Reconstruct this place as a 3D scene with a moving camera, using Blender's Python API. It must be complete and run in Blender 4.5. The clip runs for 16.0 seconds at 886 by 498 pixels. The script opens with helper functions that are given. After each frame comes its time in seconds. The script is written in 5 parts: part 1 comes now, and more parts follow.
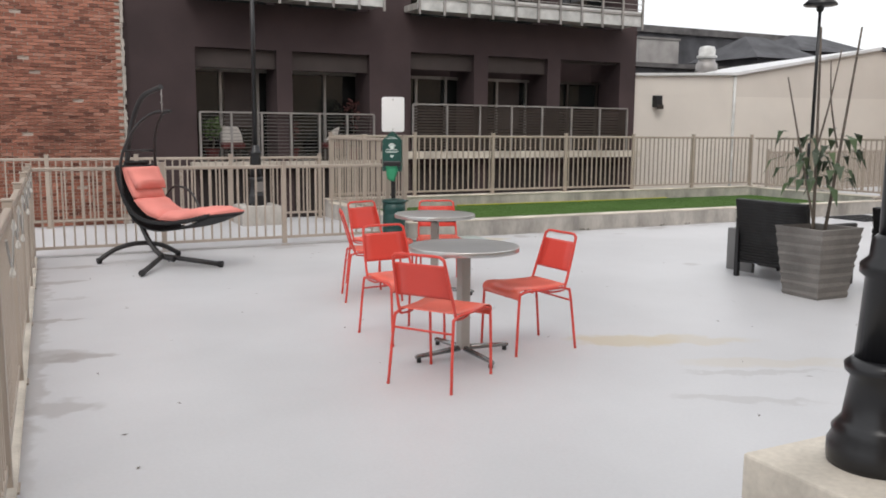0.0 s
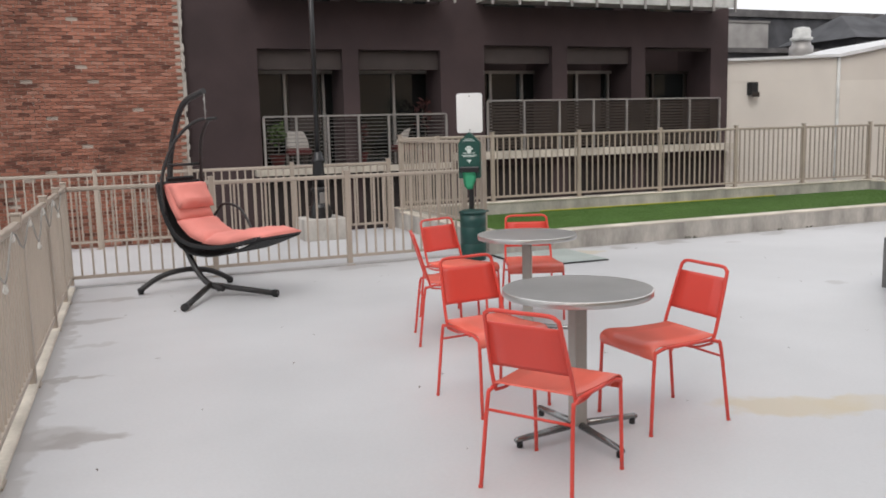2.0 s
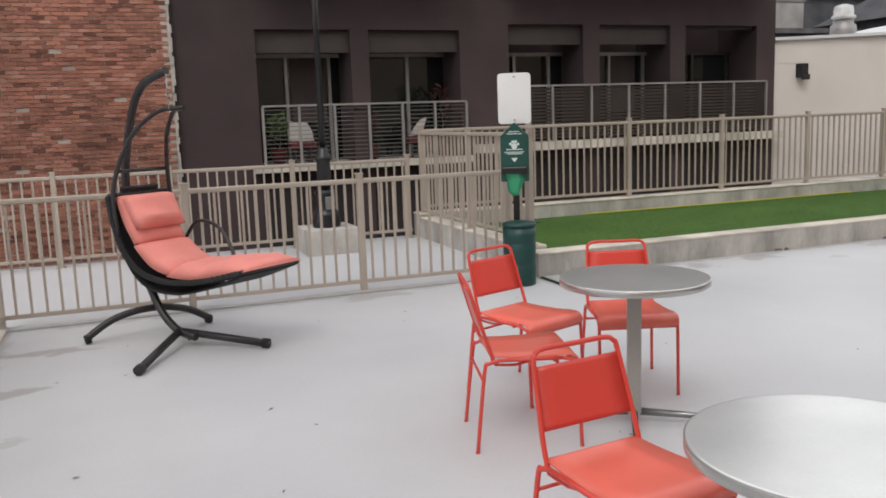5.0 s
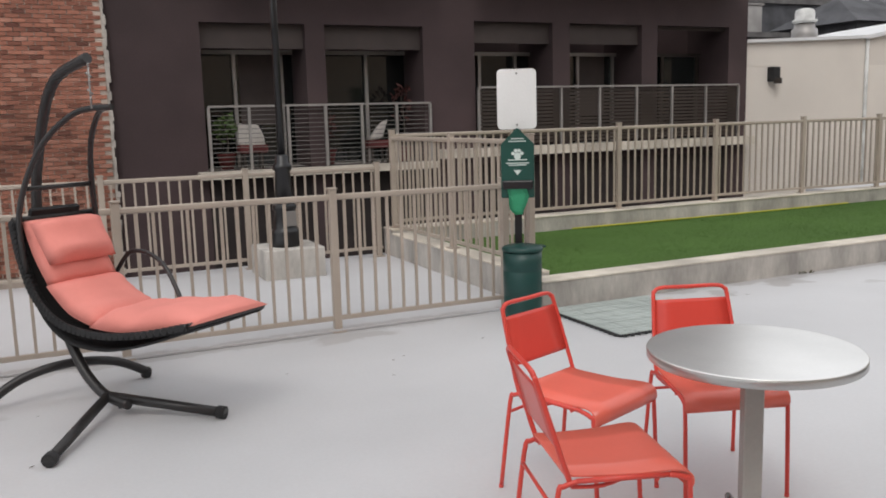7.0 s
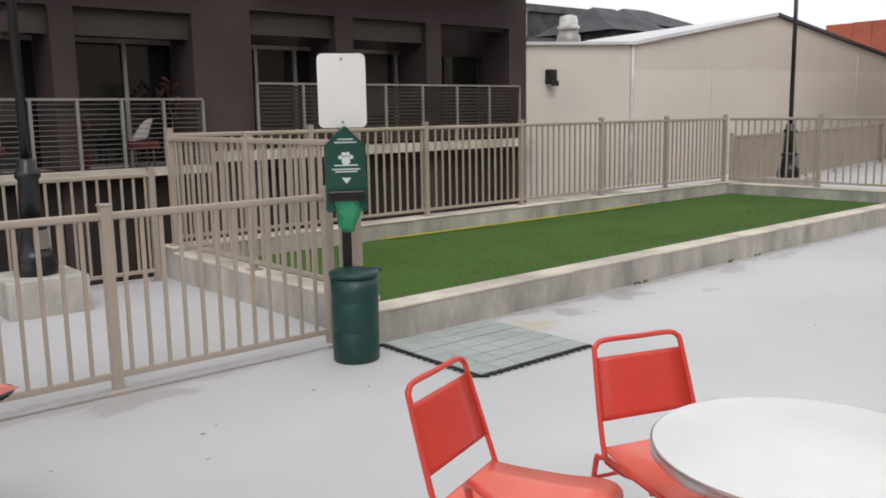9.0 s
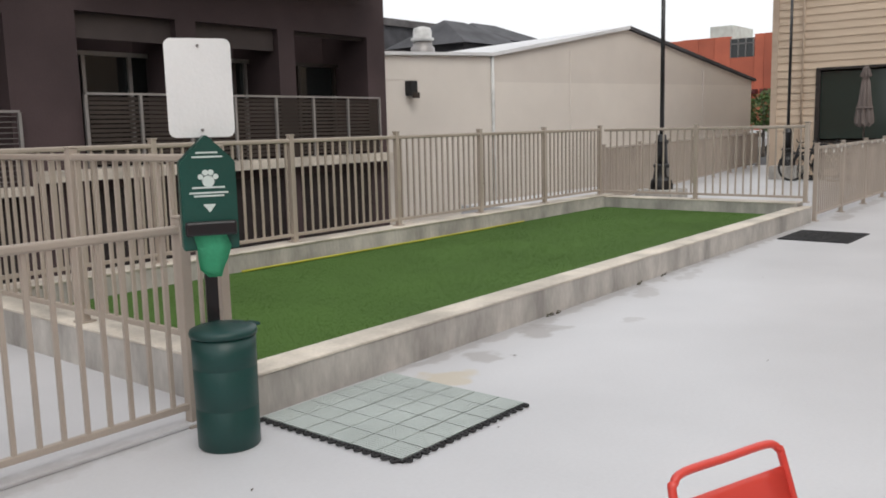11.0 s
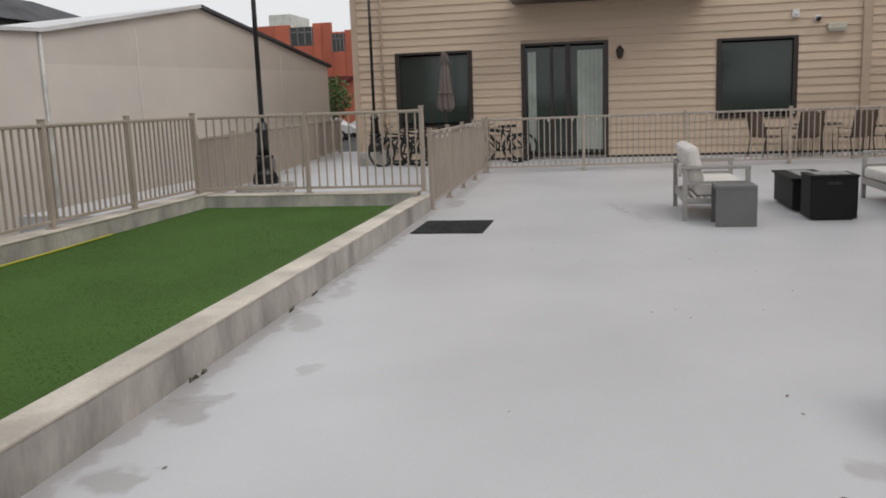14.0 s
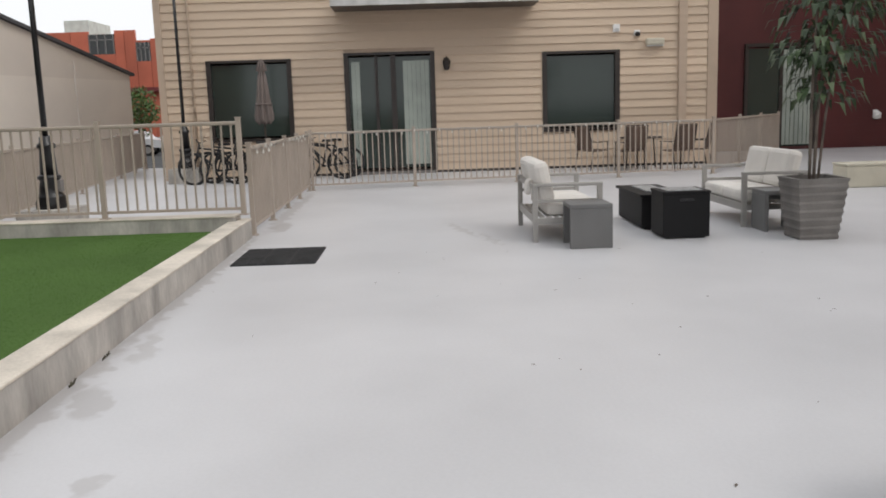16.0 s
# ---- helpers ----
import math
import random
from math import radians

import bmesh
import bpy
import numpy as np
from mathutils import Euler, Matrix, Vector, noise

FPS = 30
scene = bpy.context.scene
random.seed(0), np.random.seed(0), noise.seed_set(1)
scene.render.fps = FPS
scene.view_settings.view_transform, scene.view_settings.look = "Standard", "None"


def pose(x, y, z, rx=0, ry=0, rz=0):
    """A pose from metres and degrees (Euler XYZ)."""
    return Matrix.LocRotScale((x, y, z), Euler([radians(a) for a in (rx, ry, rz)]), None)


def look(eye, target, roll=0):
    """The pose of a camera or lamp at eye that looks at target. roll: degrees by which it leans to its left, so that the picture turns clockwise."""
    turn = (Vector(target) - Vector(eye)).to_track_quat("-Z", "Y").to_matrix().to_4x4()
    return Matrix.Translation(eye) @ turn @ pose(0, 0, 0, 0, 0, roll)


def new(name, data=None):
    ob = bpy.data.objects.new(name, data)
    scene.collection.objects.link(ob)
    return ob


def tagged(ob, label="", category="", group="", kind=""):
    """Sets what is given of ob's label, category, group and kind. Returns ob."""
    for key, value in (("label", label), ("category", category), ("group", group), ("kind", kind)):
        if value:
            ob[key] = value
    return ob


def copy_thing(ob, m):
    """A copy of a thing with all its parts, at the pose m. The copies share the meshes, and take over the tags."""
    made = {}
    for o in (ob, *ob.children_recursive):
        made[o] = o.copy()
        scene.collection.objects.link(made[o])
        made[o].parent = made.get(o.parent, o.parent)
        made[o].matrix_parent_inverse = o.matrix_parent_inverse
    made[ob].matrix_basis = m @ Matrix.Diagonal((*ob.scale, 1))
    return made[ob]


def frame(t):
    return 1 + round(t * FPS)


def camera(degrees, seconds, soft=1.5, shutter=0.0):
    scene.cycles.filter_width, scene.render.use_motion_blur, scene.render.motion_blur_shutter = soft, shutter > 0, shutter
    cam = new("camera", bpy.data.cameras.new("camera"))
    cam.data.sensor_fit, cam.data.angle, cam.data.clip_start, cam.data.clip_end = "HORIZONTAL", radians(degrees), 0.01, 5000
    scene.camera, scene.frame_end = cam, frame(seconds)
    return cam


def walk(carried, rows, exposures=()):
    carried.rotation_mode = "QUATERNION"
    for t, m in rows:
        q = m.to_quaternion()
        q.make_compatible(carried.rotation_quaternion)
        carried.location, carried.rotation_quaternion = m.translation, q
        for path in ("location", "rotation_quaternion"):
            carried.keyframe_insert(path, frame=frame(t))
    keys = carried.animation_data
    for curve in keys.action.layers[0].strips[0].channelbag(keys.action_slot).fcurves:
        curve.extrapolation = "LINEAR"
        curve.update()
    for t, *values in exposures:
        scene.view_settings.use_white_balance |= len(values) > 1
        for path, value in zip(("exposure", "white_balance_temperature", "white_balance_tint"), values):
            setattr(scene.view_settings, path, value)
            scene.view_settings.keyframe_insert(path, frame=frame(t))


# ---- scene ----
cam = camera(54.9, 16.0, soft=1.8)
METRES, EYE, TILT, LEAN, TURN = 11.0, 1.55, 0.0, 0.0, -26.7
PATH = [
    (0, (0.045, -0.01, 1.53), (0.935, 1.76, 1.256), 0.4),
    (0.5, (0.183, 0.35, 1.545), (1.017, 2.147, 1.27), -0.6),
    (1, (0.324, 0.673, 1.539), (1.091, 2.501, 1.274), -1.0),
    (1.5, (0.469, 1.029, 1.56), (1.225, 2.862, 1.294), -0.3),
    (2, (0.568, 1.382, 1.567), (1.301, 3.222, 1.289), -1.5),
    (2.5, (0.66, 1.746, 1.555), (1.381, 3.589, 1.261), -1.4),
    (3, (0.796, 2.123, 1.562), (1.483, 3.977, 1.263), -0.9),
    (3.5, (0.883, 2.44, 1.584), (1.544, 4.304, 1.29), -1.6),
    (4, (0.96, 2.796, 1.577), (1.652, 4.648, 1.281), -1.8),
    (6.5, (1.26, 4.537, 1.617), (1.995, 6.371, 1.305), -2.2),
    (7, (1.288, 4.881, 1.614), (2.118, 6.675, 1.312), -1.6),
    (7.5, (1.377, 5.233, 1.614), (2.322, 6.971, 1.322), -1.0),
    (8, (1.414, 5.57, 1.596), (2.501, 7.224, 1.309), -1.0),
    (8.5, (1.464, 5.882, 1.595), (2.676, 7.444, 1.292), -1.0),
    (11, (2.209, 7.286, 1.536), (3.742, 8.54, 1.253), -1.4),
    (11.5, (2.361, 7.585, 1.556), (4.024, 8.654, 1.26), -1.2),
    (12, (2.582, 7.85, 1.527), (4.315, 8.801, 1.227), -1.4),
    (12.5, (2.806, 8.056, 1.536), (4.596, 8.889, 1.22), -1.6),
    (13, (3.078, 8.299, 1.535), (4.939, 8.953, 1.202), -2.1),
    (13.5, (3.356, 8.476, 1.506), (5.26, 8.982, 1.163), -2.2),
    (14, (3.635, 8.582, 1.517), (5.57, 8.955, 1.179), -2.1),
    (14.5, (3.864, 8.722, 1.538), (5.826, 8.924, 1.209), -2.4),
    (15, (4.135, 8.809, 1.542), (6.11, 8.879, 1.237), -2.1),
    (15.5, (4.481, 8.852, 1.529), (6.46, 8.864, 1.24), -1.4),
    (16, (4.849, 8.874, 1.49), (6.823, 8.831, 1.169), -1.8),
]
walk(cam, [(t, look(eye, target, roll)) for t, eye, target, roll in PATH], [(0.0, 0.24), (1.5, 0.2), (3.5, 0.12), (7.0, 0.07), (11.0, 0.08), (12.0, -0.05), (13.5, -0.18), (14.5, -0.3), (15.0, -0.1), (16.0, 0.04)])

# ---- world, sun, exposure ----
world = bpy.data.worlds.new("world")
scene.world = world
world.use_nodes = True
wn = world.node_tree
wn.nodes.clear()
w_out = wn.nodes.new("ShaderNodeOutputWorld")
w_bg = wn.nodes.new("ShaderNodeBackground")
w_sky = wn.nodes.new("ShaderNodeTexSky")
w_sky.sky_type = "NISHITA"
w_sky.sun_disc = False
w_sky.sun_elevation, w_sky.sun_rotation = radians(55), radians(200)
w_sky.air_density, w_sky.dust_density, w_sky.ozone_density = 1.0, 6.0, 1.0
w_mix = wn.nodes.new("ShaderNodeMixRGB")
w_mix.inputs[0].default_value = 0.88
w_mix.inputs[2].default_value = (9.6, 9.7, 9.9, 1)
wn.links.new(w_sky.outputs[0], w_mix.inputs[1])
wn.links.new(w_mix.outputs[0], w_bg.inputs[0])
w_bg.inputs[1].default_value = 0.11
wn.links.new(w_bg.outputs[0], w_out.inputs[0])
sun = new("sun", bpy.data.lights.new("sun", "SUN"))
sun.data.energy, sun.data.angle, sun.data.color = 0.7, radians(25), (1, 0.97, 0.93)
sun.matrix_world = look((-6, -12, 26), (6, 6, 0))


# ---- materials ----
def mat(name, col, rough=0.6, metal=0.0, var=0.12, scale=6.0, bump=0.15, bscale=60.0, per="", stains=(), spec=0.5, tint=None, stretch=(1, 1, 1)):
    """A procedural surface: base colour varied at two scales, fine relief, optional change from piece to piece."""
    m = bpy.data.materials.new(name)
    m.use_nodes = True
    nt = m.node_tree
    b = nt.nodes["Principled BSDF"]
    b.inputs["Roughness"].default_value, b.inputs["Metallic"].default_value = rough, metal
    b.inputs["Specular IOR Level"].default_value = spec
    tc = nt.nodes.new("ShaderNodeNewGeometry") if not per == "local" else nt.nodes.new("ShaderNodeTexCoord")
    src = tc.outputs["Position"] if per != "local" else tc.outputs["Object"]
    mp = nt.nodes.new("ShaderNodeMapping")
    mp.inputs["Scale"].default_value = stretch
    nt.links.new(src, mp.inputs["Vector"])
    big, fine = nt.nodes.new("ShaderNodeTexNoise"), nt.nodes.new("ShaderNodeTexNoise")
    big.inputs["Scale"].default_value, big.inputs["Detail"].default_value = scale * 0.25, 5
    fine.inputs["Scale"].default_value, fine.inputs["Detail"].default_value = bscale, 4
    for n in (big, fine):
        nt.links.new(mp.outputs[0], n.inputs["Vector"])
    dark = tuple(c * (1 - 2.2 * var) for c in col)
    light = tuple(min(1, c * (1 + 1.3 * var)) for c in (tint or col))
    ramp = nt.nodes.new("ShaderNodeMapRange")
    ramp.inputs[1].default_value, ramp.inputs[2].default_value = 0.3, 0.7
    nt.links.new(big.outputs[0], ramp.inputs[0])
    mix = nt.nodes.new("ShaderNodeMixRGB")
    mix.inputs[1].default_value, mix.inputs[2].default_value = (*dark, 1), (*light, 1)
    nt.links.new(ramp.outputs[0], mix.inputs[0])
    grain = nt.nodes.new("ShaderNodeMixRGB")
    grain.blend_type = "MULTIPLY"
    grain.inputs[0].default_value = min(1, var * 2.0)
    nt.links.new(mix.outputs[0], grain.inputs[1])
    nt.links.new(fine.outputs[0], grain.inputs[2])
    last = grain.outputs[0]
    if per in ("object", "island"):
        if per == "object":
            info = nt.nodes.new("ShaderNodeObjectInfo")
            rnd = info.outputs["Random"]
        else:
            rnd = nt.nodes.new("ShaderNodeNewGeometry").outputs["Random Per Island"]
        cr = nt.nodes.new("ShaderNodeValToRGB")
        tones = stains or ((0, (0.7, 0.7, 0.7)), (1, (1.2, 1.2, 1.2)))
        while len(cr.color_ramp.elements) < len(tones):
            cr.color_ramp.elements.new(0.5)
        for e, (p, c) in zip(cr.color_ramp.elements, tones):
            e.position, e.color = p, (*c, 1)
        nt.links.new(rnd, cr.inputs[0])
        mul = nt.nodes.new("ShaderNodeMixRGB")
        mul.blend_type = "MULTIPLY"
        mul.inputs[0].default_value = 1
        nt.links.new(last, mul.inputs[1])
        nt.links.new(cr.outputs[0], mul.inputs[2])
        last = mul.outputs[0]
    nt.links.new(last, b.inputs["Base Color"])
    if bump:
        bp = nt.nodes.new("ShaderNodeBump")
        bp.inputs["Strength"].default_value, bp.inputs["Distance"].default_value = bump, 0.01
        nt.links.new(fine.outputs[0], bp.inputs["Height"])
        nt.links.new(bp.outputs[0], b.inputs["Normal"])
    return m


def add_stains(m, spots, colour, amount):
    """Stains on the ground with shapes of their own: (x, y, half length, half width, turn, strength)."""
    nt = m.node_tree
    b = nt.nodes["Principled BSDF"]
    last = b.inputs["Base Color"].links[0].from_socket
    geo = nt.nodes.new("ShaderNodeNewGeometry")
    wob = nt.nodes.new("ShaderNodeTexNoise")
    wob.inputs["Scale"].default_value, wob.inputs["Detail"].default_value = 5.0, 6
    nt.links.new(geo.outputs["Position"], wob.inputs["Vector"])
    off = nt.nodes.new("ShaderNodeVectorMath")
    off.operation = "MULTIPLY_ADD"
    off.inputs[1].default_value, off.inputs[2].default_value = (0.36, 0.36, 0), (-0.18, -0.18, 0)
    nt.links.new(wob.outputs["Color"], off.inputs[0])
    add = nt.nodes.new("ShaderNodeVectorMath")
    nt.links.new(geo.outputs["Position"], add.inputs[0])
    nt.links.new(off.outputs[0], add.inputs[1])
    for x, y, rx, ry, turn, k in spots:
        mp = nt.nodes.new("ShaderNodeMapping")
        mp.vector_type = "TEXTURE"
        mp.inputs["Location"].default_value = (x, y, 0)
        mp.inputs["Rotation"].default_value = (0, 0, radians(turn))
        mp.inputs["Scale"].default_value = (rx, ry, 9)
        nt.links.new(add.outputs[0], mp.inputs[0])
        ln = nt.nodes.new("ShaderNodeVectorMath")
        ln.operation = "LENGTH"
        nt.links.new(mp.outputs[0], ln.inputs[0])
        mr = nt.nodes.new("ShaderNodeMapRange")
        mr.inputs[1].default_value, mr.inputs[2].default_value = 1.15, 0.75
        mr.inputs[3].default_value, mr.inputs[4].default_value = 0.0, amount * k
        nt.links.new(ln.outputs["Value"], mr.inputs[0])
        mx = nt.nodes.new("ShaderNodeMixRGB")
        mx.inputs[2].default_value = (*colour, 1)
        nt.links.new(mr.outputs[0], mx.inputs[0])
        nt.links.new(last, mx.inputs[1])
        last = mx.outputs[0]
    nt.links.new(last, b.inputs["Base Color"])


def glass(name, col, rough=0.04):
    m = mat(name, col, rough, 0.0, 0.05, 1.0, 0.0)
    m.node_tree.nodes["Principled BSDF"].inputs["Specular IOR Level"].default_value = 0.6
    return m


M_DECK = mat("painted deck", (0.60, 0.60, 0.615), 0.42, var=0.045, scale=2.2, bump=0.06, bscale=45, spec=0.35)
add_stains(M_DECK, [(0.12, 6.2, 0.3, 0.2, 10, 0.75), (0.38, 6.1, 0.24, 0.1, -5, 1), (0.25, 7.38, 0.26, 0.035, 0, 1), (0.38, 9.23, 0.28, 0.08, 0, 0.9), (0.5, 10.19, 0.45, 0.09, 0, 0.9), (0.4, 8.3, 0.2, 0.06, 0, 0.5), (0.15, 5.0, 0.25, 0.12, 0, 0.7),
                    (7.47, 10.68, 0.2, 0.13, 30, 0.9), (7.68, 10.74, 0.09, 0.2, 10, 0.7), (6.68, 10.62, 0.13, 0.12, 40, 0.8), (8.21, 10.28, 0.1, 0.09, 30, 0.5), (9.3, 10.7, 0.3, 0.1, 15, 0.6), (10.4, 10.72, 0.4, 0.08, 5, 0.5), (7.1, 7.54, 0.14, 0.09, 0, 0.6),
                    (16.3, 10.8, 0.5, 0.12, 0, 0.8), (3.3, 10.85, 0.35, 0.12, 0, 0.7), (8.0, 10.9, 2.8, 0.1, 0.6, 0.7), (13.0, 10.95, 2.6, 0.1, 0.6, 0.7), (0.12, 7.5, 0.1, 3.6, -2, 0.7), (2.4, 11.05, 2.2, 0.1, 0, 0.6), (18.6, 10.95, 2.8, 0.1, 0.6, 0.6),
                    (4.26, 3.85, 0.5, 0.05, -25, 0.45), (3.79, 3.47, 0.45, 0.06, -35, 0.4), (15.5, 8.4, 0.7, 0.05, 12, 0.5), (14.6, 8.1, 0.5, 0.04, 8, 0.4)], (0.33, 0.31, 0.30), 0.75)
add_stains(M_DECK, [(4.05, 4.9, 0.4, 0.18, -25, 1.0), (4.5, 4.7, 0.45, 0.14, -30, 0.6), (4.5, 4.0, 0.6, 0.12, -25, 0.4), (6.15, 10.53, 0.22, 0.14, -20, 0.9)], (0.53, 0.45, 0.31), 0.7)
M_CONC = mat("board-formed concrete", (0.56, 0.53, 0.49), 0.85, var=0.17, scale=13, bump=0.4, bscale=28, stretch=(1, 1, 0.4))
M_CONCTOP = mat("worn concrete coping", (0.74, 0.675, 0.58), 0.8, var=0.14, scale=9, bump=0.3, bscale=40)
M_TURF = mat("artificial turf", (0.078, 0.148, 0.035), 0.9, var=0.06, scale=2.5, bump=0.25, bscale=130, spec=0.15)
M_FENCE = mat("taupe painted metal", (0.44, 0.375, 0.315), 0.45, var=0.05, scale=8, bump=0.03)
M_DARK = mat("dark brown stucco", (0.078, 0.051, 0.053), 0.85, var=0.13, scale=2.5, bump=0.25, bscale=30)
M_DARKLOW = mat("dark louvre panel", (0.03, 0.021, 0.02), 0.7, var=0.2, scale=8, bump=0.2)
M_BRICK = mat("old red brick", (0.43, 0.185, 0.13), 0.9, var=0.16, scale=2.4, bump=0.5, bscale=50, per="island",
              stains=((0, (0.38, 0.35, 0.36)), (0.18, (0.7, 0.66, 0.64)), (0.5, (0.95, 0.92, 0.9)), (0.88, (1.2, 1.18, 1.15)), (1, (1.25, 1.5, 1.6))))
M_BRICKOB = mat("old red brick piece", (0.43, 0.185, 0.13), 0.9, var=0.16, scale=2.4, bump=0.5, bscale=50, per="object",
                stains=((0, (0.38, 0.35, 0.36)), (0.18, (0.7, 0.66, 0.64)), (0.5, (0.95, 0.92, 0.9)), (0.88, (1.2, 1.18, 1.15)), (1, (1.25, 1.5, 1.6))))
M_MORTAR = mat("grey mortar", (0.60, 0.50, 0.43), 0.95, var=0.2, scale=3, bump=0.4)
M_LIMEPLASTER = mat("pale mortar edge", (0.6, 0.55, 0.5), 0.95, var=0.2, scale=6, bump=0.5)
M_SIDING = mat("tan lap siding", (0.67, 0.53, 0.395), 0.6, var=0.05, scale=3, bump=0.06, bscale=40, per="object", stains=((0, (0.93, 0.93, 0.93)), (1, (1.05, 1.05, 1.05))), stretch=(1, 0.2, 1))
M_TRIM = mat("tan trim", (0.55, 0.43, 0.325), 0.6, var=0.05)
M_BRONZE = mat("dark bronze frame", (0.035, 0.026, 0.022), 0.4, var=0.1)
M_GLASS = glass("window glass", (0.012, 0.015, 0.015))
M_GLASSGREEN = glass("tinted window glass", (0.03, 0.045, 0.038), 0.08)
M_BLIND = mat("pale vertical blind", (0.42, 0.47, 0.42), 0.7, var=0.1)
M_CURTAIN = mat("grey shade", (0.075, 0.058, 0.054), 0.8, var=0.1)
M_ALU = mat("weathered aluminium", (0.42, 0.4, 0.385), 0.45, 0.5, var=0.1)
M_ALUDULL = mat("grey painted rail", (0.25, 0.235, 0.225), 0.5, 0.2, var=0.1)
M_PALE = mat("pale fascia", (0.72, 0.72, 0.70), 0.6, var=0.15, scale=9)
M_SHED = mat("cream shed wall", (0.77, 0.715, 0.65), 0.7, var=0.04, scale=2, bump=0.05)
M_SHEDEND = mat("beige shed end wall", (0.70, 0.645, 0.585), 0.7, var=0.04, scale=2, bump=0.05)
M_ROOFWHITE = mat("white metal roof", (0.75, 0.75, 0.76), 0.45, var=0.05)
M_SLATE = mat("dark roofing", (0.10, 0.10, 0.11), 0.85, var=0.2, scale=4)
M_ROOFEDGE = mat("grey roof edge", (0.16, 0.15, 0.15), 0.8, var=0.2, scale=6)
M_REDWALL = mat("dark red wall", (0.105, 0.022, 0.022), 0.65, var=0.1, scale=3)
M_CORAL = mat("coral powder coat", (0.72, 0.07, 0.05), 0.32, var=0.05, scale=5, bump=0.03, bscale=200)
# Seat copy of the coral, lightened to paint in the sky's sheen from above.
M_CORALSEAT = mat("sky-lit coral powder coat", (0.85, 0.17, 0.12), 0.26, var=0.06, scale=5, bump=0.03, bscale=200)
M_STEEL = mat("brushed steel", (0.58, 0.58, 0.57), 0.3, 0.85, var=0.08, scale=12, bump=0.02, bscale=200)
M_FOOT = mat("dark polished steel foot", (0.3, 0.3, 0.3), 0.25, 0.9, var=0.1, scale=12, bump=0.02)
M_TABLETOP = mat("brushed steel table top", (0.90, 0.89, 0.87), 0.3, 0.85, var=0.05, scale=9, bump=0.02, bscale=90)
M_PEDESTAL = mat("grey painted pedestal", (0.38, 0.36, 0.33), 0.45, 0.3, var=0.06)
M_BLACK = mat("black painted iron", (0.012, 0.012, 0.014), 0.3, var=0.15, bump=0.04)
M_SWINGTUBE = mat("dark grey steel tube", (0.035, 0.033, 0.034), 0.4, 0.2, var=0.1)
M_MESH = mat("black woven sling", (0.018, 0.018, 0.02), 0.8, var=0.2, bump=0.4, bscale=300)
M_CUSHION = mat("coral fabric cushion", (0.88, 0.315, 0.27), 0.9, var=0.07, scale=6, bump=0.25, bscale=180, spec=0.2)
M_GREEN = mat("dark green plastic", (0.008, 0.075, 0.058), 0.38, var=0.1, scale=5, bump=0.05)
M_BINGREEN = mat("dark blue-green plastic", (0.005, 0.048, 0.042), 0.4, var=0.12, scale=6, bump=0.06)
M_BAG = mat("light green bag", (0.10, 0.60, 0.33), 0.5, var=0.1)
M_WHITE = mat("white sign face", (0.82, 0.82, 0.81), 0.5, var=0.03)
M_PRINT = mat("pale print", (0.62, 0.70, 0.66), 0.6, var=0.03)
M_GRATE = mat("grey-green deck tile", (0.50, 0.55, 0.525), 0.7, var=0.08, bump=0.1)
M_RUBBER = mat("dark rubber", (0.03, 0.03, 0.032), 0.8, var=0.25, scale=20, bump=0.4)
M_POT = mat("weathered grey planter", (0.23, 0.215, 0.20), 0.8, var=0.16, scale=9, bump=0.3, bscale=60)
M_SOIL = mat("potting soil", (0.05, 0.035, 0.025), 0.95, var=0.3, scale=30, bump=0.8)
M_BARK = mat("grey bark", (0.17, 0.14, 0.115), 0.9, var=0.2, scale=20, bump=0.4)
M_LEAF = mat("dark green leaf", (0.05, 0.085, 0.038), 0.5, var=0.15, per="island", stains=((0, (0.6, 0.6, 0.6)), (0.7, (1.1, 1.2, 1.0)), (1, (1.9, 1.7, 1.5))))
M_BUSH = mat("street tree leaf", (0.10, 0.17, 0.05), 0.6, var=0.15, per="island", stains=((0, (0.6, 0.6, 0.6)), (1, (1.4, 1.4, 1.2))))
M_WICKER = mat("black wicker", (0.014, 0.014, 0.015), 0.55, var=0.3, scale=40, bump=0.7, bscale=150)
M_GREYTABLE = mat("grey painted side table", (0.16, 0.16, 0.158), 0.55, var=0.06)
M_FRAMEGREY = mat("silver grey furniture frame", (0.40, 0.385, 0.36), 0.45, 0.3, var=0.06)
M_LINEN = mat("off-white cushion", (0.74, 0.71, 0.665), 0.9, var=0.05, scale=8, bump=0.2, bscale=150)
M_FIRE = mat("black fire pit steel", (0.010, 0.010, 0.011), 0.6, var=0.15, spec=0.25)
M_LAVA = mat("pale glass beads", (0.5, 0.52, 0.53), 0.35, var=0.3, scale=60, bump=0.8, bscale=90)
M_PATIO = mat("brown sling fabric", (0.16, 0.11, 0.085), 0.8, var=0.1)
M_PATIOFRAME = mat("brown metal frame", (0.05, 0.037, 0.03), 0.5, var=0.1)
M_UMB = mat("taupe umbrella cloth", (0.20, 0.165, 0.15), 0.9, var=0.12)
M_BIKE = mat("dark bicycle paint", (0.022, 0.022, 0.025), 0.4, 0.2, var=0.2)
M_ORANGE = mat("rust orange cladding", (0.58, 0.15, 0.085), 0.7, var=0.1, scale=1.2, per="object", stains=((0, (0.8, 0.8, 0.8)), (1, (1.15, 1.15, 1.15))))
M_PATINA = mat("pale green copper roof", (0.58, 0.70, 0.66), 0.7, var=0.08)
